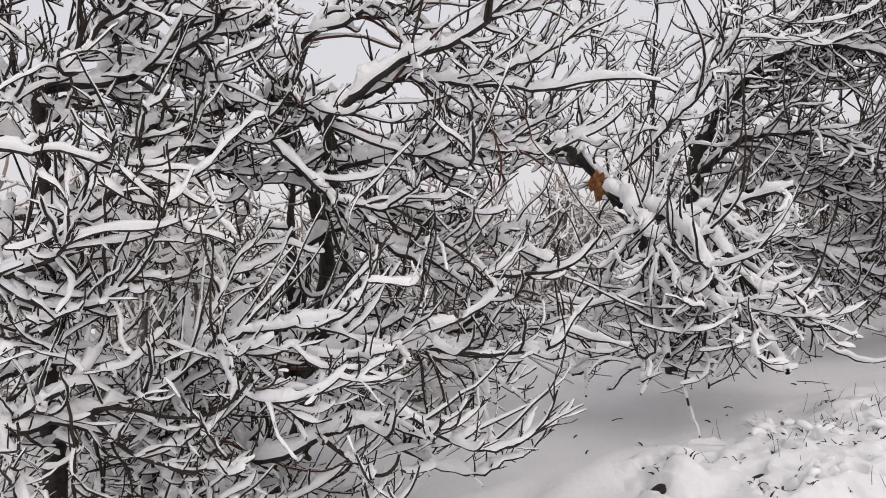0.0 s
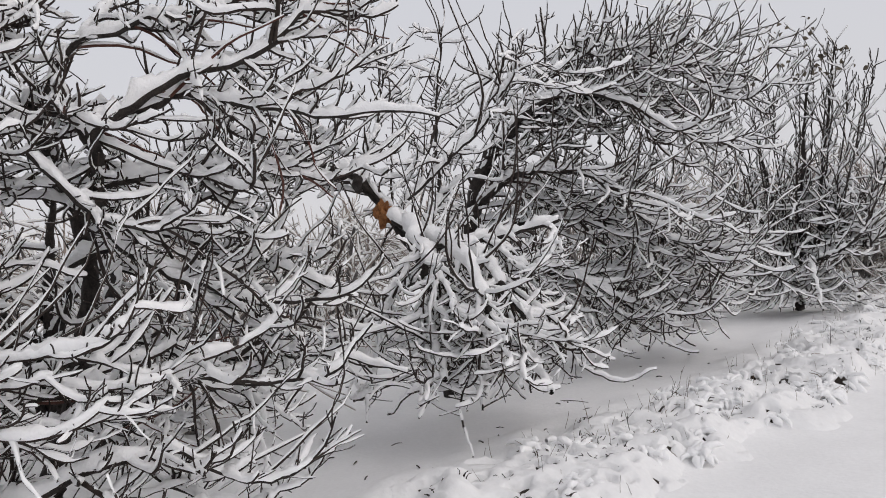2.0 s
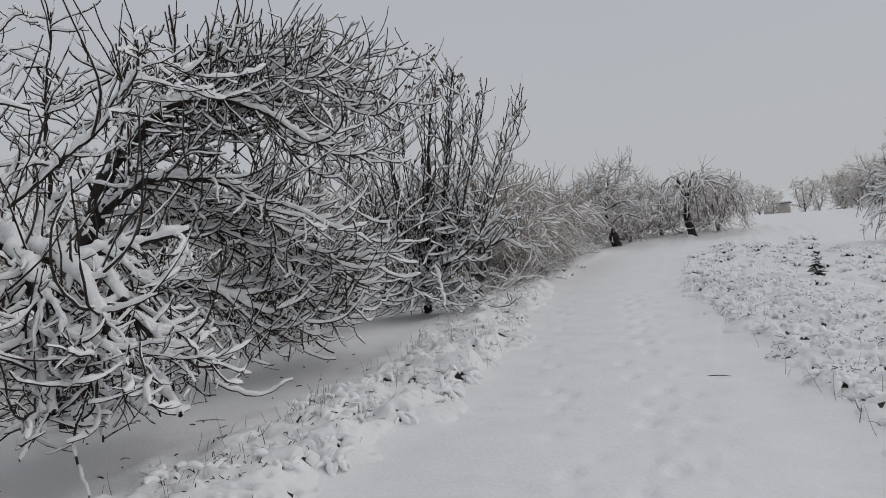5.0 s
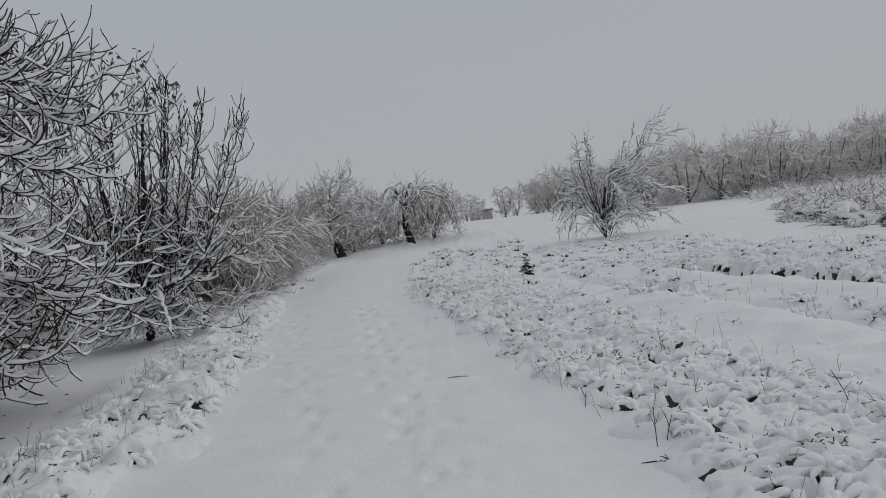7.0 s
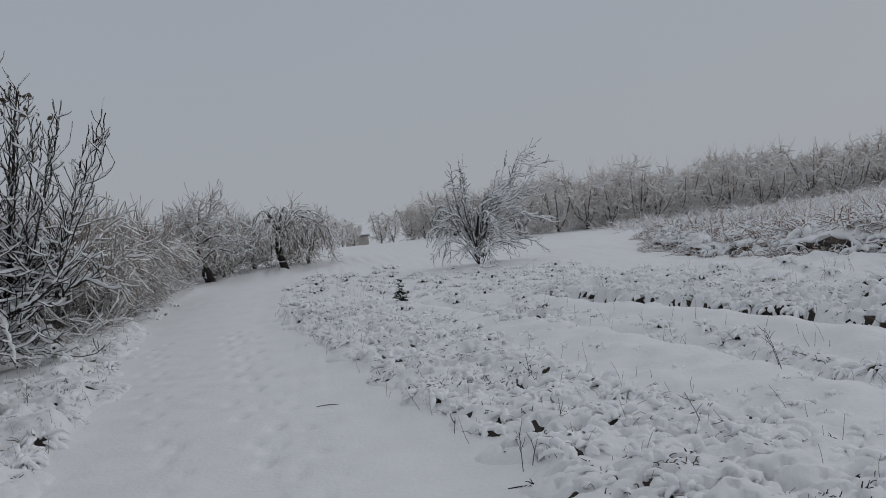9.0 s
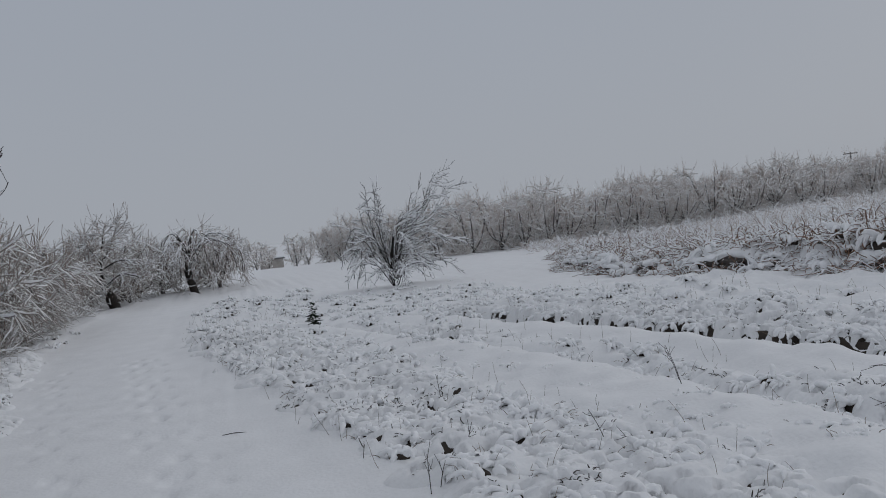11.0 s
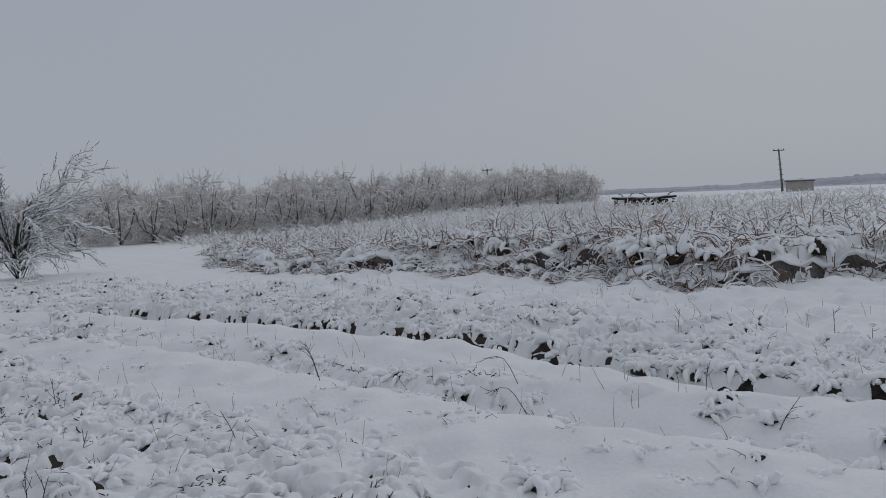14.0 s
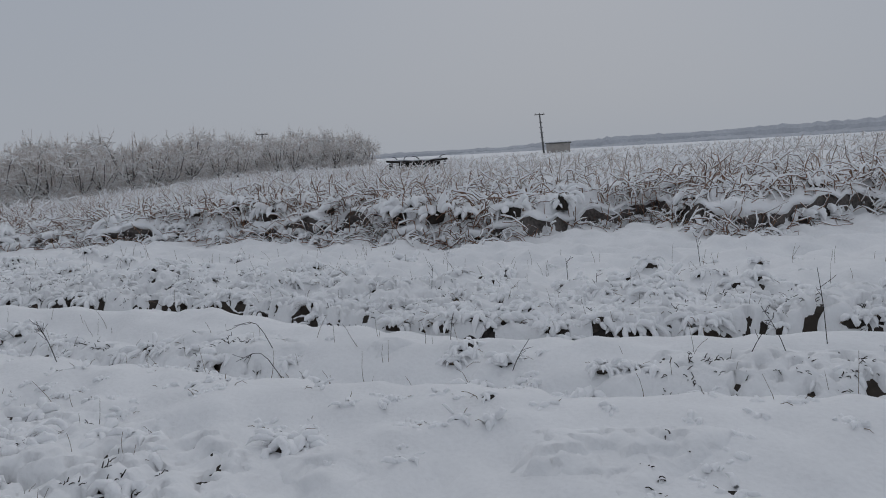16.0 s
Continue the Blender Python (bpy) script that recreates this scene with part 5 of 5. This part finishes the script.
rng_t = np.random.RandomState(101)
g, d, s = Pile(), Pile(), Pile()
more = (band(150, 3, 12, lambda y: path_right(y) + 0.2, lambda y: path_right(y) + 2.0, 31) + band(270, 0, 12, lambda y: furrow_far(y) + 0.25, lambda y: furrow_far(y) + 1.9, 32)
        + band(30, 0, 9, lambda y: furrow_near(y) + 0.1, lambda y: furrow_near(y) + 0.8, 33) + band(30, 2.6, 13, lambda y: path_left(y) - 1.3, lambda y: path_left(y) - 0.02, 34)
        + band(70, -0.3, 12, lambda y: furrow_far(y) + 0.27, lambda y: furrow_far(y) + 0.60, 36)
        + band(150, -8, 26, lambda y: bank_edge(y) - 0.12, lambda y: bank_edge(y) + 0.5, 37) + band(70, -8, 20, lambda y: bank_foot(y) + 0.5, lambda y: bank_foot(y) + 4.0, 38)
        + band(8, 0.2, 5, lambda y: 1.9 + 0 * y, lambda y: furrow_near(y) - 0.6, 35)
        + band(150, 9, 26, lambda y: path_right(y) + 0.3, lambda y: path_right(y) + 3.2, 6)
        + band(60, 1, 14, lambda y: furrow_far(y) + 0.9, lambda y: furrow_far(y) + 3.0, 7)
        + band(170, 11, 19, lambda y: furrow_far(min(y, 15)) - 1.0, lambda y: furrow_far(min(y, 15)) + 3.5, 8)
        + band(60, 15, 21, lambda y: 2.4 + 0 * y, lambda y: 6.0 + 0 * y, 9)
        + band(45, 8, 20, lambda y: path_left(y) - 1.2, lambda y: path_left(y), 10))
for x, y, sc in more:
    big = 1.9 if x > bank_foot(y) - 0.4 else 1.0
    foot = abs(x - furrow_far(y) - 0.35) < 0.13 and y < 13
    tuft_parts(g, d, s, np.array([x, y, float(height(x, y)) - 0.01]), 0.155 * sc * big, rng_t, 9, 5, 0.024 * (0.5 + 0.5 * sc) * big, 0.62 if foot else 0.42)
# Small sunken tufts whose dark grass cores stand for shaded pits in snow.
pits = (band(60, 2.5, 13, lambda y: path_right(y) + 0.15, lambda y: path_right(y) + 2.6, 41) + band(70, 0, 10, lambda y: furrow_near(y) - 0.9, lambda y: furrow_near(y) + 0.9, 42)
        + band(70, 0, 12, lambda y: furrow_far(y) + 0.3, lambda y: furrow_far(y) + 3.6, 43) + band(20, 3, 12, lambda y: path_left(y) - 1.3, lambda y: path_left(y), 44) + band(70, 0.2, 6, lambda y: 1.8 + 0 * y, lambda y: furrow_near(y), 45))
for x, y, sc in pits:
    at = np.array([x, y, float(height(x, y))])
    tuft_parts(g, d, s, at - np.array([0, 0, 0.03]), 0.085 * sc, rng_t, 4, 4, 0.017, 0.5)
far_tufts = base("tussock_field", (0, 0, 0), "rough snowy tussocks of dead grass across the field", "grass", kind="stuff")
for nm, pl, mt in (("blades", g, M_GRASS), ("matted_base", d, M_DARKGRASS), ("snow_load", s, M_SNOW)):
    tagged(part_of(nm, pl.mesh(nm, mt), far_tufts), kind="stuff")

# short dark blades flattened in the holes of the blanket
rng_d = np.random.RandomState(141)
spot = np.stack([rng_d.uniform(-3.8, 8.2, 34000), rng_d.uniform(-0.2, 14.0, 34000)], 1)
thick_grass = rough_zone(spot[:, 0], spot[:, 1])
hollow_at = 1 - cells(spot[:, 0] * 0.75, spot[:, 1], 0.112, 0.4)
clump_at = 0.5 + 0.9 * lattice(spot[:, 0], spot[:, 1], 0.6, 0.83)
spot = spot[rng_d.rand(len(spot)) < 0.75 * thick_grass ** 2 * (0.25 + hollow_at) * np.clip(clump_at, 0.1, 1)][:2300]
spot = np.repeat(spot, 5, 0) + rng_d.normal(0, 0.016, (len(spot) * 5, 2))
c = len(spot)
a = rng_d.uniform(0, 6.28, c)
foot_z = height(spot[:, 0], spot[:, 1]) + crust_lift(spot[:, 0], spot[:, 1], rough_zone(spot[:, 0], spot[:, 1]))
dark_blades = Pile()
wood(dark_blades, grow(np.stack([spot[:, 0], spot[:, 1], foot_z - 0.012], 1), np.stack([np.cos(a), np.sin(a), rng_d.uniform(0.2, 1.5, c)], 1), rng_d.uniform(0.022, 0.062, c), 4, rng_d, 0.0, -0.5, 0.2), taper(np.full(c, 0.0045), np.full(c, 0.0022), 4), 3)
tagged(new("flattened_grass", dark_blades.mesh("flattened_grass", M_DARKGRASS)), "dark flattened grass showing through holes in snow", "grass", kind="stuff")

# thin dry blades standing up through the snow
blades, c = Pile(), 900
sp = np.array([(x, y) for x, y, _ in band(240, 3, 20, lambda y: path_right(y) + 0.05, lambda y: path_right(y) + 2.2, 21)
               + band(240, 3, 14, lambda y: path_left(y) - 1.3, lambda y: path_left(y) - 0.02, 22)
               + band(110, 0, 12, lambda y: furrow_near(y) - 0.2, lambda y: furrow_near(y) + 0.9, 23)
               + band(260, 0, 14, lambda y: furrow_far(y) + 0.3, lambda y: furrow_far(y) + 3.5, 24)])
c = len(sp)
a = rng_t.uniform(0, 6.28, c)
lean = rng_t.uniform(0, 0.5, c)
p = grow(np.stack([sp[:, 0], sp[:, 1], height(sp[:, 0], sp[:, 1]) - 0.01], 1), np.stack([np.cos(a) * lean, np.sin(a) * lean, 1 + 0 * a], 1), rng_t.uniform(0.05, 0.24, c), 5, rng_t, 0.06, -0.05, 0.08)
wood(blades, p, taper(np.full(c, 0.0021), np.full(c, 0.0011), 5), 3)
tagged(new("standing_grass", blades.mesh("standing_grass", M_GRASS)), "thin dry grass blades standing through the snow", "grass", kind="stuff")


# ---- dry weed stalks, one by one ----
def stalk(x, y, tall, lean_x, lean_y, seed, label="dry dark weed stalk standing in the snow", bow=0.0):
    rng = np.random.RandomState(seed)
    z = float(height(x, y)) - 0.02
    root = base("weed_stalk", (x, y, z), label, "weed stalk", "weed stalks")
    pile = Pile()
    p = spline([(0, 0, 0), (lean_x * 0.45, lean_y * 0.45, tall * 0.55 + bow), (lean_x, lean_y, tall)], 7)
    r = taper(np.array([0.0032]), np.array([0.0018]), 7)
    wood(pile, p, r, 5)
    part_of("stem", pile.mesh("stem", M_TWIG), root)
    pos, way, rad = pick([(p, r)], 3, rng, 0.4, 0.9)
    q = grow(pos, aside(way, rng, 25, 60), rng.uniform(0.04, 0.13, 3), 4, rng, 0, 0.1, 0.1)
    for i in range(3):
        one = Pile()
        wood(one, q[i:i + 1], taper(np.full(1, 0.0023), np.full(1, 0.0015), 4), 3)
        part_of("side_twig", one.mesh("side_twig", M_TWIG), root)


near_stalks = [(1.82, 6.75, 0.3, -0.03, 0.0, 0), (2.43, 4.75, 0.28, -0.1, 0.05, 0), (2.75, 4.6, 0.12, -0.25, 0.1, 0), (3.64, 5.74, 0.36, -0.1, 0.05, 0),
               (3.72, 5.9, 0.28, -0.1, 0.0, 0), (4.55, 4.25, 0.3, -0.3, 0.12, 0.12), (4.35, 4.0, 0.18, -0.25, 0.2, 0.12), (5.85, 0.57, 0.52, -0.02, 0.06, 0),
               (5.6, 0.75, 0.38, -0.12, 0.15, 0), (5.4, 1.0, 0.34, 0.2, -0.15, 0), (4.9, 2.4, 0.26, 0.12, -0.1, 0)]
far_stalks = [(1.15, 4.6, 0.26, 0.0, 0.02, 0), (1.22, 4.65, 0.18, 0.05, 0.0, 0), (0.9, 5.6, 0.12, 0.02, 0.0, 0), (1.6, 5.3, 0.2, 0.06, 0.02, 0),
               (-2.9, 8.2, 0.3, 0.02, 0.0, 0), (-3.3, 5.6, 0.25, 0.05, 0.05, 0), (-2.9, 4.4, 0.24, -0.06, 0.02, 0), (6.6, 4.2, 0.3, 0.05, 0.0, 0),
               (7.4, 3.1, 0.28, -0.04, 0.0, 0), (8.1, 2.0, 0.3, 0.03, 0.05, 0), (6.9, 2.6, 0.2, 0.15, 0.05, 0), (5.1, 3.0, 0.16, 0.2, 0.1, 0.02)]
for k, (x, y, tall, lx, ly, bow) in enumerate(near_stalks + far_stalks):
    stalk(x, y, tall, lx, ly, 200 + k, bow=bow)

# fallen twigs lying on the snow
for k, (x, y, ang_d, ln) in enumerate([(-0.10, 7.23, -8, 0.22), (-4.32, 5.43, 10, 0.28), (-3.4, 6.1, 30, 0.3), (2.2, 4.3, -40, 0.25), (-4.6, 3.6, 80, 0.1), (-4.2, 4.4, 20, 0.07), (1.0, 4.4, -12, 0.18), (-3.9, 5.2, 60, 0.09), (-4.8, 6.0, 40, 0.1)]):
    a = radians(ang_d)
    z = float(height(x, y))
    pile = Pile()
    wood(pile, spline([(0, 0, 0.004), (math.cos(a) * ln * 0.5, math.sin(a) * ln * 0.5, 0.014), (math.cos(a) * ln, math.sin(a) * ln, 0.006)], 6), taper(np.array([0.0045]), np.array([0.0025]), 6), 5)
    tagged(place_at(new("fallen_twig", pile.mesh("fallen_twig", M_TWIG)), (x, y, z - 0.004)), "short dark twig fallen on the snow", "twig", "fallen twigs")

crumb_rng = random.Random(77)
for k in range(46):
    x, y = crumb_rng.uniform(-5.2, -2.7), crumb_rng.uniform(2.6, 8.5)
    a, ln = crumb_rng.uniform(0, 6.28), crumb_rng.uniform(0.02, 0.07)
    pile = Pile()
    wood(pile, spline([(0, 0, 0.003), (math.cos(a) * ln * 0.5, math.sin(a) * ln * 0.5, 0.009), (math.cos(a) * ln, math.sin(a) * ln, 0.004)], 4), taper(np.array([0.006]), np.array([0.004]), 4), 5)
    tagged(place_at(new("fallen_twig", pile.mesh("fallen_twig", M_TWIG)), (x, y, float(height(x, y)))), "tiny dark bit of twig lying on the snow", "twig", "fallen twigs")

# ---- the bank with brambles, and the stalks of the field above it ----
rng_k = np.random.RandomState(111)


def canes(count, ys, off, length, sag, thick, rad, up, seed, n=6, mat=None, name="bramble_canes", label="", category="brambles", lean=-0.45):
    rng = np.random.RandomState(seed)
    clumps = max(1, count // (8 if off[1] < 2 else 3))
    cy = rng.uniform(*ys, clumps)
    cx = bank_edge(cy) + off[0] + (off[1] - off[0]) * rng.rand(clumps) ** 1.3
    own = rng.randint(0, clumps, count)
    wide = 0.12 + 0.02 * (off[1] - off[0])
    x, y = cx[own] + rng.normal(0, wide, count), cy[own] + rng.normal(0, wide, count)
    start = np.stack([x, y, height(x, y) - 0.03], 1)
    a = rng.uniform(0, 6.28, count)
    way = np.stack([np.cos(a) + lean, np.sin(a) * 0.9, rng.uniform(*up, count)], 1)
    p = grow(start, way, rng.uniform(*length, count) * (1 - 0.3 * smooth(10, 18, y) * (off[1] < 10)), n, rng, sag[0], sag[1], 0.36)
    p[..., 2] = np.maximum(p[..., 2], height(p[..., 0], p[..., 1]) + 0.01)
    r = taper(np.full(count, rad), np.full(count, rad * 0.55), n)
    wp, sp_ = Pile(), Pile()
    wood(wp, p, r, 3)
    snow_cap(sp_, p, r, thick * rng.uniform(0.5, 1.3, count), rng, 0.78 if off[1] < 2 else 0.92, 0.6, detail=0)
    root = base(name, (0, 0, 0), label, category, kind="stuff")
    tagged(part_of("canes", wp.mesh("canes", mat or M_TWIG), root), kind="stuff")
    tagged(part_of("snow_load", sp_.mesh("snow_load", M_SNOW), root), kind="stuff")


canes(5400, (-9, 27), (-0.18, 0.45), (0.15, 0.55), (0.10, -0.30), 0.024, 0.0095, (0.2, 1.6), 112, 6, M_CANE, name="bramble_bank", label="tangled bramble canes bowed with snow along the bank")
canes(1500, (-9, 27), (0.05, 0.8), (0.3, 0.8), (-0.05, -0.75), 0.028, 0.0115, (0.5, 1.3), 116, 7, M_CANE, name="hanging_brambles", label="long bramble canes hanging over the bank under snow", lean=-1.0)
canes(3800, (-9, 27), (0.4, 5.0), (0.25, 0.75), (0.05, -0.34), 0.034, 0.0115, (0.3, 1.8), 113, 5, M_CANE, name="bramble_tops", label="upright snowy bramble canes on top of the bank")
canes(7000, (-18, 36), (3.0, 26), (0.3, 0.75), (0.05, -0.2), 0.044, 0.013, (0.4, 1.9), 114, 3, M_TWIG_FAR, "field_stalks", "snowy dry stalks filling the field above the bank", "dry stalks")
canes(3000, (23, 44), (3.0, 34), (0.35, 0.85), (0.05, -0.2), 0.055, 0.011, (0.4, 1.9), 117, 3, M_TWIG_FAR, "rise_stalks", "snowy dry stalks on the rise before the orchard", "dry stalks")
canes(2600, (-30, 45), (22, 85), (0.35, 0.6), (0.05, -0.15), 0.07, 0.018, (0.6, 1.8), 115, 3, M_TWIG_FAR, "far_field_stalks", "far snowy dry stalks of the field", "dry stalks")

# dark strips in hollows under the overhanging snow of the furrows
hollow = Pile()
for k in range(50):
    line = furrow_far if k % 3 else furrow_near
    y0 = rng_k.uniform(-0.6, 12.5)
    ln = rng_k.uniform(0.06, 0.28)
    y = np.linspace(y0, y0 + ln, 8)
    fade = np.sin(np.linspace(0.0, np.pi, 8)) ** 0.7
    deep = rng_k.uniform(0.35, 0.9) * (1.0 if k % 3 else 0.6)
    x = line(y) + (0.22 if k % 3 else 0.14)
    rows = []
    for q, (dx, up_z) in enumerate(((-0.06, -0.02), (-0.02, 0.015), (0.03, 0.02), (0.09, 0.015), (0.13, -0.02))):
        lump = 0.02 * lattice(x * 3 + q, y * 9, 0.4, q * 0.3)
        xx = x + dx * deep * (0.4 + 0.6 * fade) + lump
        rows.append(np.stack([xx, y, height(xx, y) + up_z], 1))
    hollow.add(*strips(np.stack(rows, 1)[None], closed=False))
tagged(new("furrow_soil", hollow.mesh("furrow_soil", M_FURROW)), "dark strips in hollows along the furrows", "soil", kind="stuff")

# the cut face of the bank, bare soil under a lip of snow
soil, lip = Pile(), Pile()
y = np.arange(-9, 26.5, 0.06)
edge = bank_edge(y)
low = height(edge - 0.2, y)
tall = (1 - 0.35 * smooth(10, 18, y)) * (0.35 + 0.06 * lattice(y * 0, y, 0.9, 0.4)) * (0.45 + 0.55 * smooth(-0.45, 0.25, lattice(y * 0 + 3, y, 1.5, 0.15) + 0.4 * lattice(y * 0 + 5, y, 0.5, 0.65)))
face = edge + 0.05
rows = []
for q, up_z in enumerate(np.linspace(-0.1, 1.0, 9)):
    lump = 0.05 * lattice(up_z * 3, y, 0.5, 0.3) + 0.05 * lattice(up_z * 6, y * 2.3, 0.4, 0.7)
    rows.append(np.stack([face + 0.04 * up_z + lump, y, low + tall * up_z], 1))
rows.append(np.stack([face + 0.45, y, low + tall - 0.05], 1))
soil.add(*strips(np.stack(rows, 1)[None], closed=False))
tagged(new("bank_soil", soil.mesh("bank_soil", M_BANK)), "grey-brown bare soil face of the undercut bank", "soil", kind="stuff")
droop = 0.02 + 0.13 * np.maximum(0, lattice(y * 0, y, 0.7, 0.2) + 0.6 * lattice(y * 0, y, 0.25, 0.6))
rows = []
for q, (dx, dz, hang) in enumerate(((0.05, -0.02, 1.0), (-0.02, 0.0, 1.0), (-0.06, 0.01, 0.5), (-0.04, 0.04, 0.0), (0.06, 0.06, 0.0), (0.25, 0.08, 0.0), (0.60, 0.06, 0.0), (0.9, 0.0, 0.0))):
    lump = 0.05 * lattice(y * 0 + q, y, 0.35, q * 0.3) + 0.03 * lattice(y * 0 + q, y, 0.14, q * 0.2)
    rows.append(np.stack([face + dx + lump, y, low + tall + dz - droop * hang + 0.7 * lump], 1))
lip.add(*strips(np.stack(rows, 1)[None], closed=False))
tagged(new("snow_lip", lip.mesh("snow_lip", M_SNOW)), "lip of snow hanging over the edge of the bank", "snow", kind="stuff")


# ---- far buildings and poles ----
def box(bm, x0, x1, y0, y1, z0, z1):
    vs = [bm.verts.new((x, y, z)) for z in (z0, z1) for x, y in ((x0, y0), (x1, y0), (x1, y1), (x0, y1))]
    for f in ((0, 3, 2, 1), (4, 5, 6, 7), (0, 1, 5, 4), (1, 2, 6, 5), (2, 3, 7, 6), (3, 0, 4, 7)):
        bm.faces.new([vs[i] for i in f])


def bevelled(boxes, width=0.03):
    bm = bmesh.new()
    for b in boxes:
        box(bm, *b)
    bmesh.ops.bevel(bm, geom=bm.edges[:], offset=width, segments=2, affect="EDGES")
    return bm


def hut(at, turn, wide, deep, tall, label, name="field_hut"):
    root = base(name, at, label, "hut")
    root.rotation_euler.z = radians(turn)
    part("wall", bevelled([(-wide / 2, wide / 2, -deep / 2, deep / 2, -1.0, tall)], 0.03), M_PLASTER, root, "grey plastered wall")
    slab = part("roof", bevelled([(-wide / 2 - 0.2, wide / 2 + 0.2, -deep / 2 - 0.2, deep / 2 + 0.2, tall + 0.003, tall + 0.14)], 0.03), M_CONCRETE, root, "flat concrete roof slab")
    part("snow_cover", bevelled([(-wide / 2 - 0.16, wide / 2 + 0.16, -deep / 2 - 0.16, deep / 2 + 0.16, tall + 0.144, tall + 0.30)], 0.06), M_SNOW, slab, "white snow on the roof")


hut((5.6, 104, -1.75), 3, 2.8, 2.4, 1.45, "small flat-roofed grey hut far along the path")
hut((107.8, 50.5, 0.2), 25, 9.2, 3.4, 2.0, "small flat-roofed grey hut out on the field")

# low shed roof among the stalks
shed = base("low_shed", (40.5, 28.5, float(height(40.5, 28.5)) - 0.12), "low open shed with a sagging snow-covered roof", "shed")
shed.rotation_euler.z = radians(-57)
def sagging(bm, cuts=8):
    bmesh.ops.subdivide_edges(bm, edges=[e for e in bm.edges if abs(e.verts[0].co.x - e.verts[1].co.x) > 1.5], cuts=cuts)
    for v in bm.verts:
        v.co.z += -0.07 * math.cos(v.co.x * 0.9) + 0.08 * noise.noise((v.co.x * 1.9, v.co.y * 0.2, 0.3))
    return bm


shed_roof = part("roof", sagging(bevelled([(-1.9, 1.9, -1.0, 1.0, 0.60, 0.72)], 0.02)), M_BARK, shed, "dark plank roof")
bm = sagging(bevelled([(-1.5, 1.6, -0.7, 0.9, 0.724, 0.80)], 0.035))
part("snow_cover", bm, M_SNOW, shed_roof, "white snow on the roof")
for px_, py_ in ((-1.7, -0.85), (1.7, -0.85), (-1.7, 0.85), (1.7, 0.85), (-0.5, -0.85), (0.6, -0.85), (-1.1, -0.6), (0.15, -0.7), (1.2, -0.6)):
    part("post", bevelled([(px_ - 0.06, px_ + 0.06, py_ - 0.06, py_ + 0.06, -0.6, 0.56)], 0.01), M_BARK, shed)
for k, (sx, sz, dx) in enumerate(((-1.2, 0.78, -0.35), (-0.9, 0.78, 0.3), (0.2, 0.76, -0.5), (1.3, 0.78, 0.45))):
    stick = Pile()
    wood(stick, spline([(sx, -0.3, sz - 0.1), (sx + dx * 0.5, -0.3, sz + 0.12), (sx + dx, -0.3, sz + 0.16)], 5), taper(np.array([0.035]), np.array([0.015]), 5), 5)
    part_of("loose_stick", stick.mesh("loose_stick", M_BARK), shed)
part("back_wall", bevelled([(-1.2, 1.4, 0.30, 0.36, -0.6, 0.54)], 0.01), M_BARK, shed)


def pole(at, tall, lean_x, arm, label):
    root = base("utility_pole", at, label, "utility pole", "utility poles")
    pile = Pile()
    wood(pile, spline([(0, 0, -0.5), (lean_x * 0.5, 0, tall * 0.5), (lean_x, 0, tall)], 8), taper(np.array([0.17]), np.array([0.10]), 8), 8)
    part_of("shaft", pile.mesh("shaft", M_CONCRETE), root)
    bar = part("crossarm", bevelled([(-arm, arm, -0.06, 0.06, tall - 0.20, tall - 0.08)], 0.01), M_PLANK, root)
    bar.location.x = lean_x
    for k, sx in enumerate((-0.85, 0.0, 0.85)):
        b2 = bmesh.new()
        bmesh.ops.create_cone(b2, cap_ends=True, segments=8, radius1=0.06, radius2=0.035, depth=0.2)
        ins = part("insulator", b2, M_PLASTER, bar)
        ins.location = (arm * sx, 0, tall + 0.02)
    for k in range(5):
        b3 = bevelled([(-0.28, 0.28, -0.05, 0.05, tall * (0.35 + 0.11 * k), tall * (0.35 + 0.11 * k) + 0.08)], 0.01)
        step = part("rung", b3, M_CONCRETE, root)
        step.location.x = lean_x * (0.35 + 0.11 * k)
    root.rotation_euler.z = radians(-63)


pole((107.05, 52.5, 0.2), 6.6, -0.5, 0.75, "leaning utility pole with a crossarm beyond the field")
pole((82.0, 86.0, -0.5), 6.6, 0.0, 0.9, "utility pole top rising behind the orchard")


# ---- far wooded ridge ----
def ridge(name, dist, a0, a1, low, profile, label, seed):
    rng = np.random.RandomState(seed)
    az = np.radians(np.linspace(a0, a1, 260))
    u = np.linspace(0, 1, 260)
    top = np.interp(u, *profile) + 0.6 * dist / 600 * np.abs(rng.normal(0, 1, 260)) + 0.8 * lattice(u * 60, u * 0, 2.0)
    rows = []
    for dd, zz in ((0, 0 * top + low), (4, low + (top - low) * 0.75), (12, top), (60, top * 0.9 + low * 0.1), (90, 0 * top + low - 4)):
        rows.append(np.stack([-np.sin(az) * (dist + dd), np.cos(az) * (dist + dd), zz], 1))
    pile = Pile()
    pile.add(*strips(np.stack(rows, 1)[None], closed=False))
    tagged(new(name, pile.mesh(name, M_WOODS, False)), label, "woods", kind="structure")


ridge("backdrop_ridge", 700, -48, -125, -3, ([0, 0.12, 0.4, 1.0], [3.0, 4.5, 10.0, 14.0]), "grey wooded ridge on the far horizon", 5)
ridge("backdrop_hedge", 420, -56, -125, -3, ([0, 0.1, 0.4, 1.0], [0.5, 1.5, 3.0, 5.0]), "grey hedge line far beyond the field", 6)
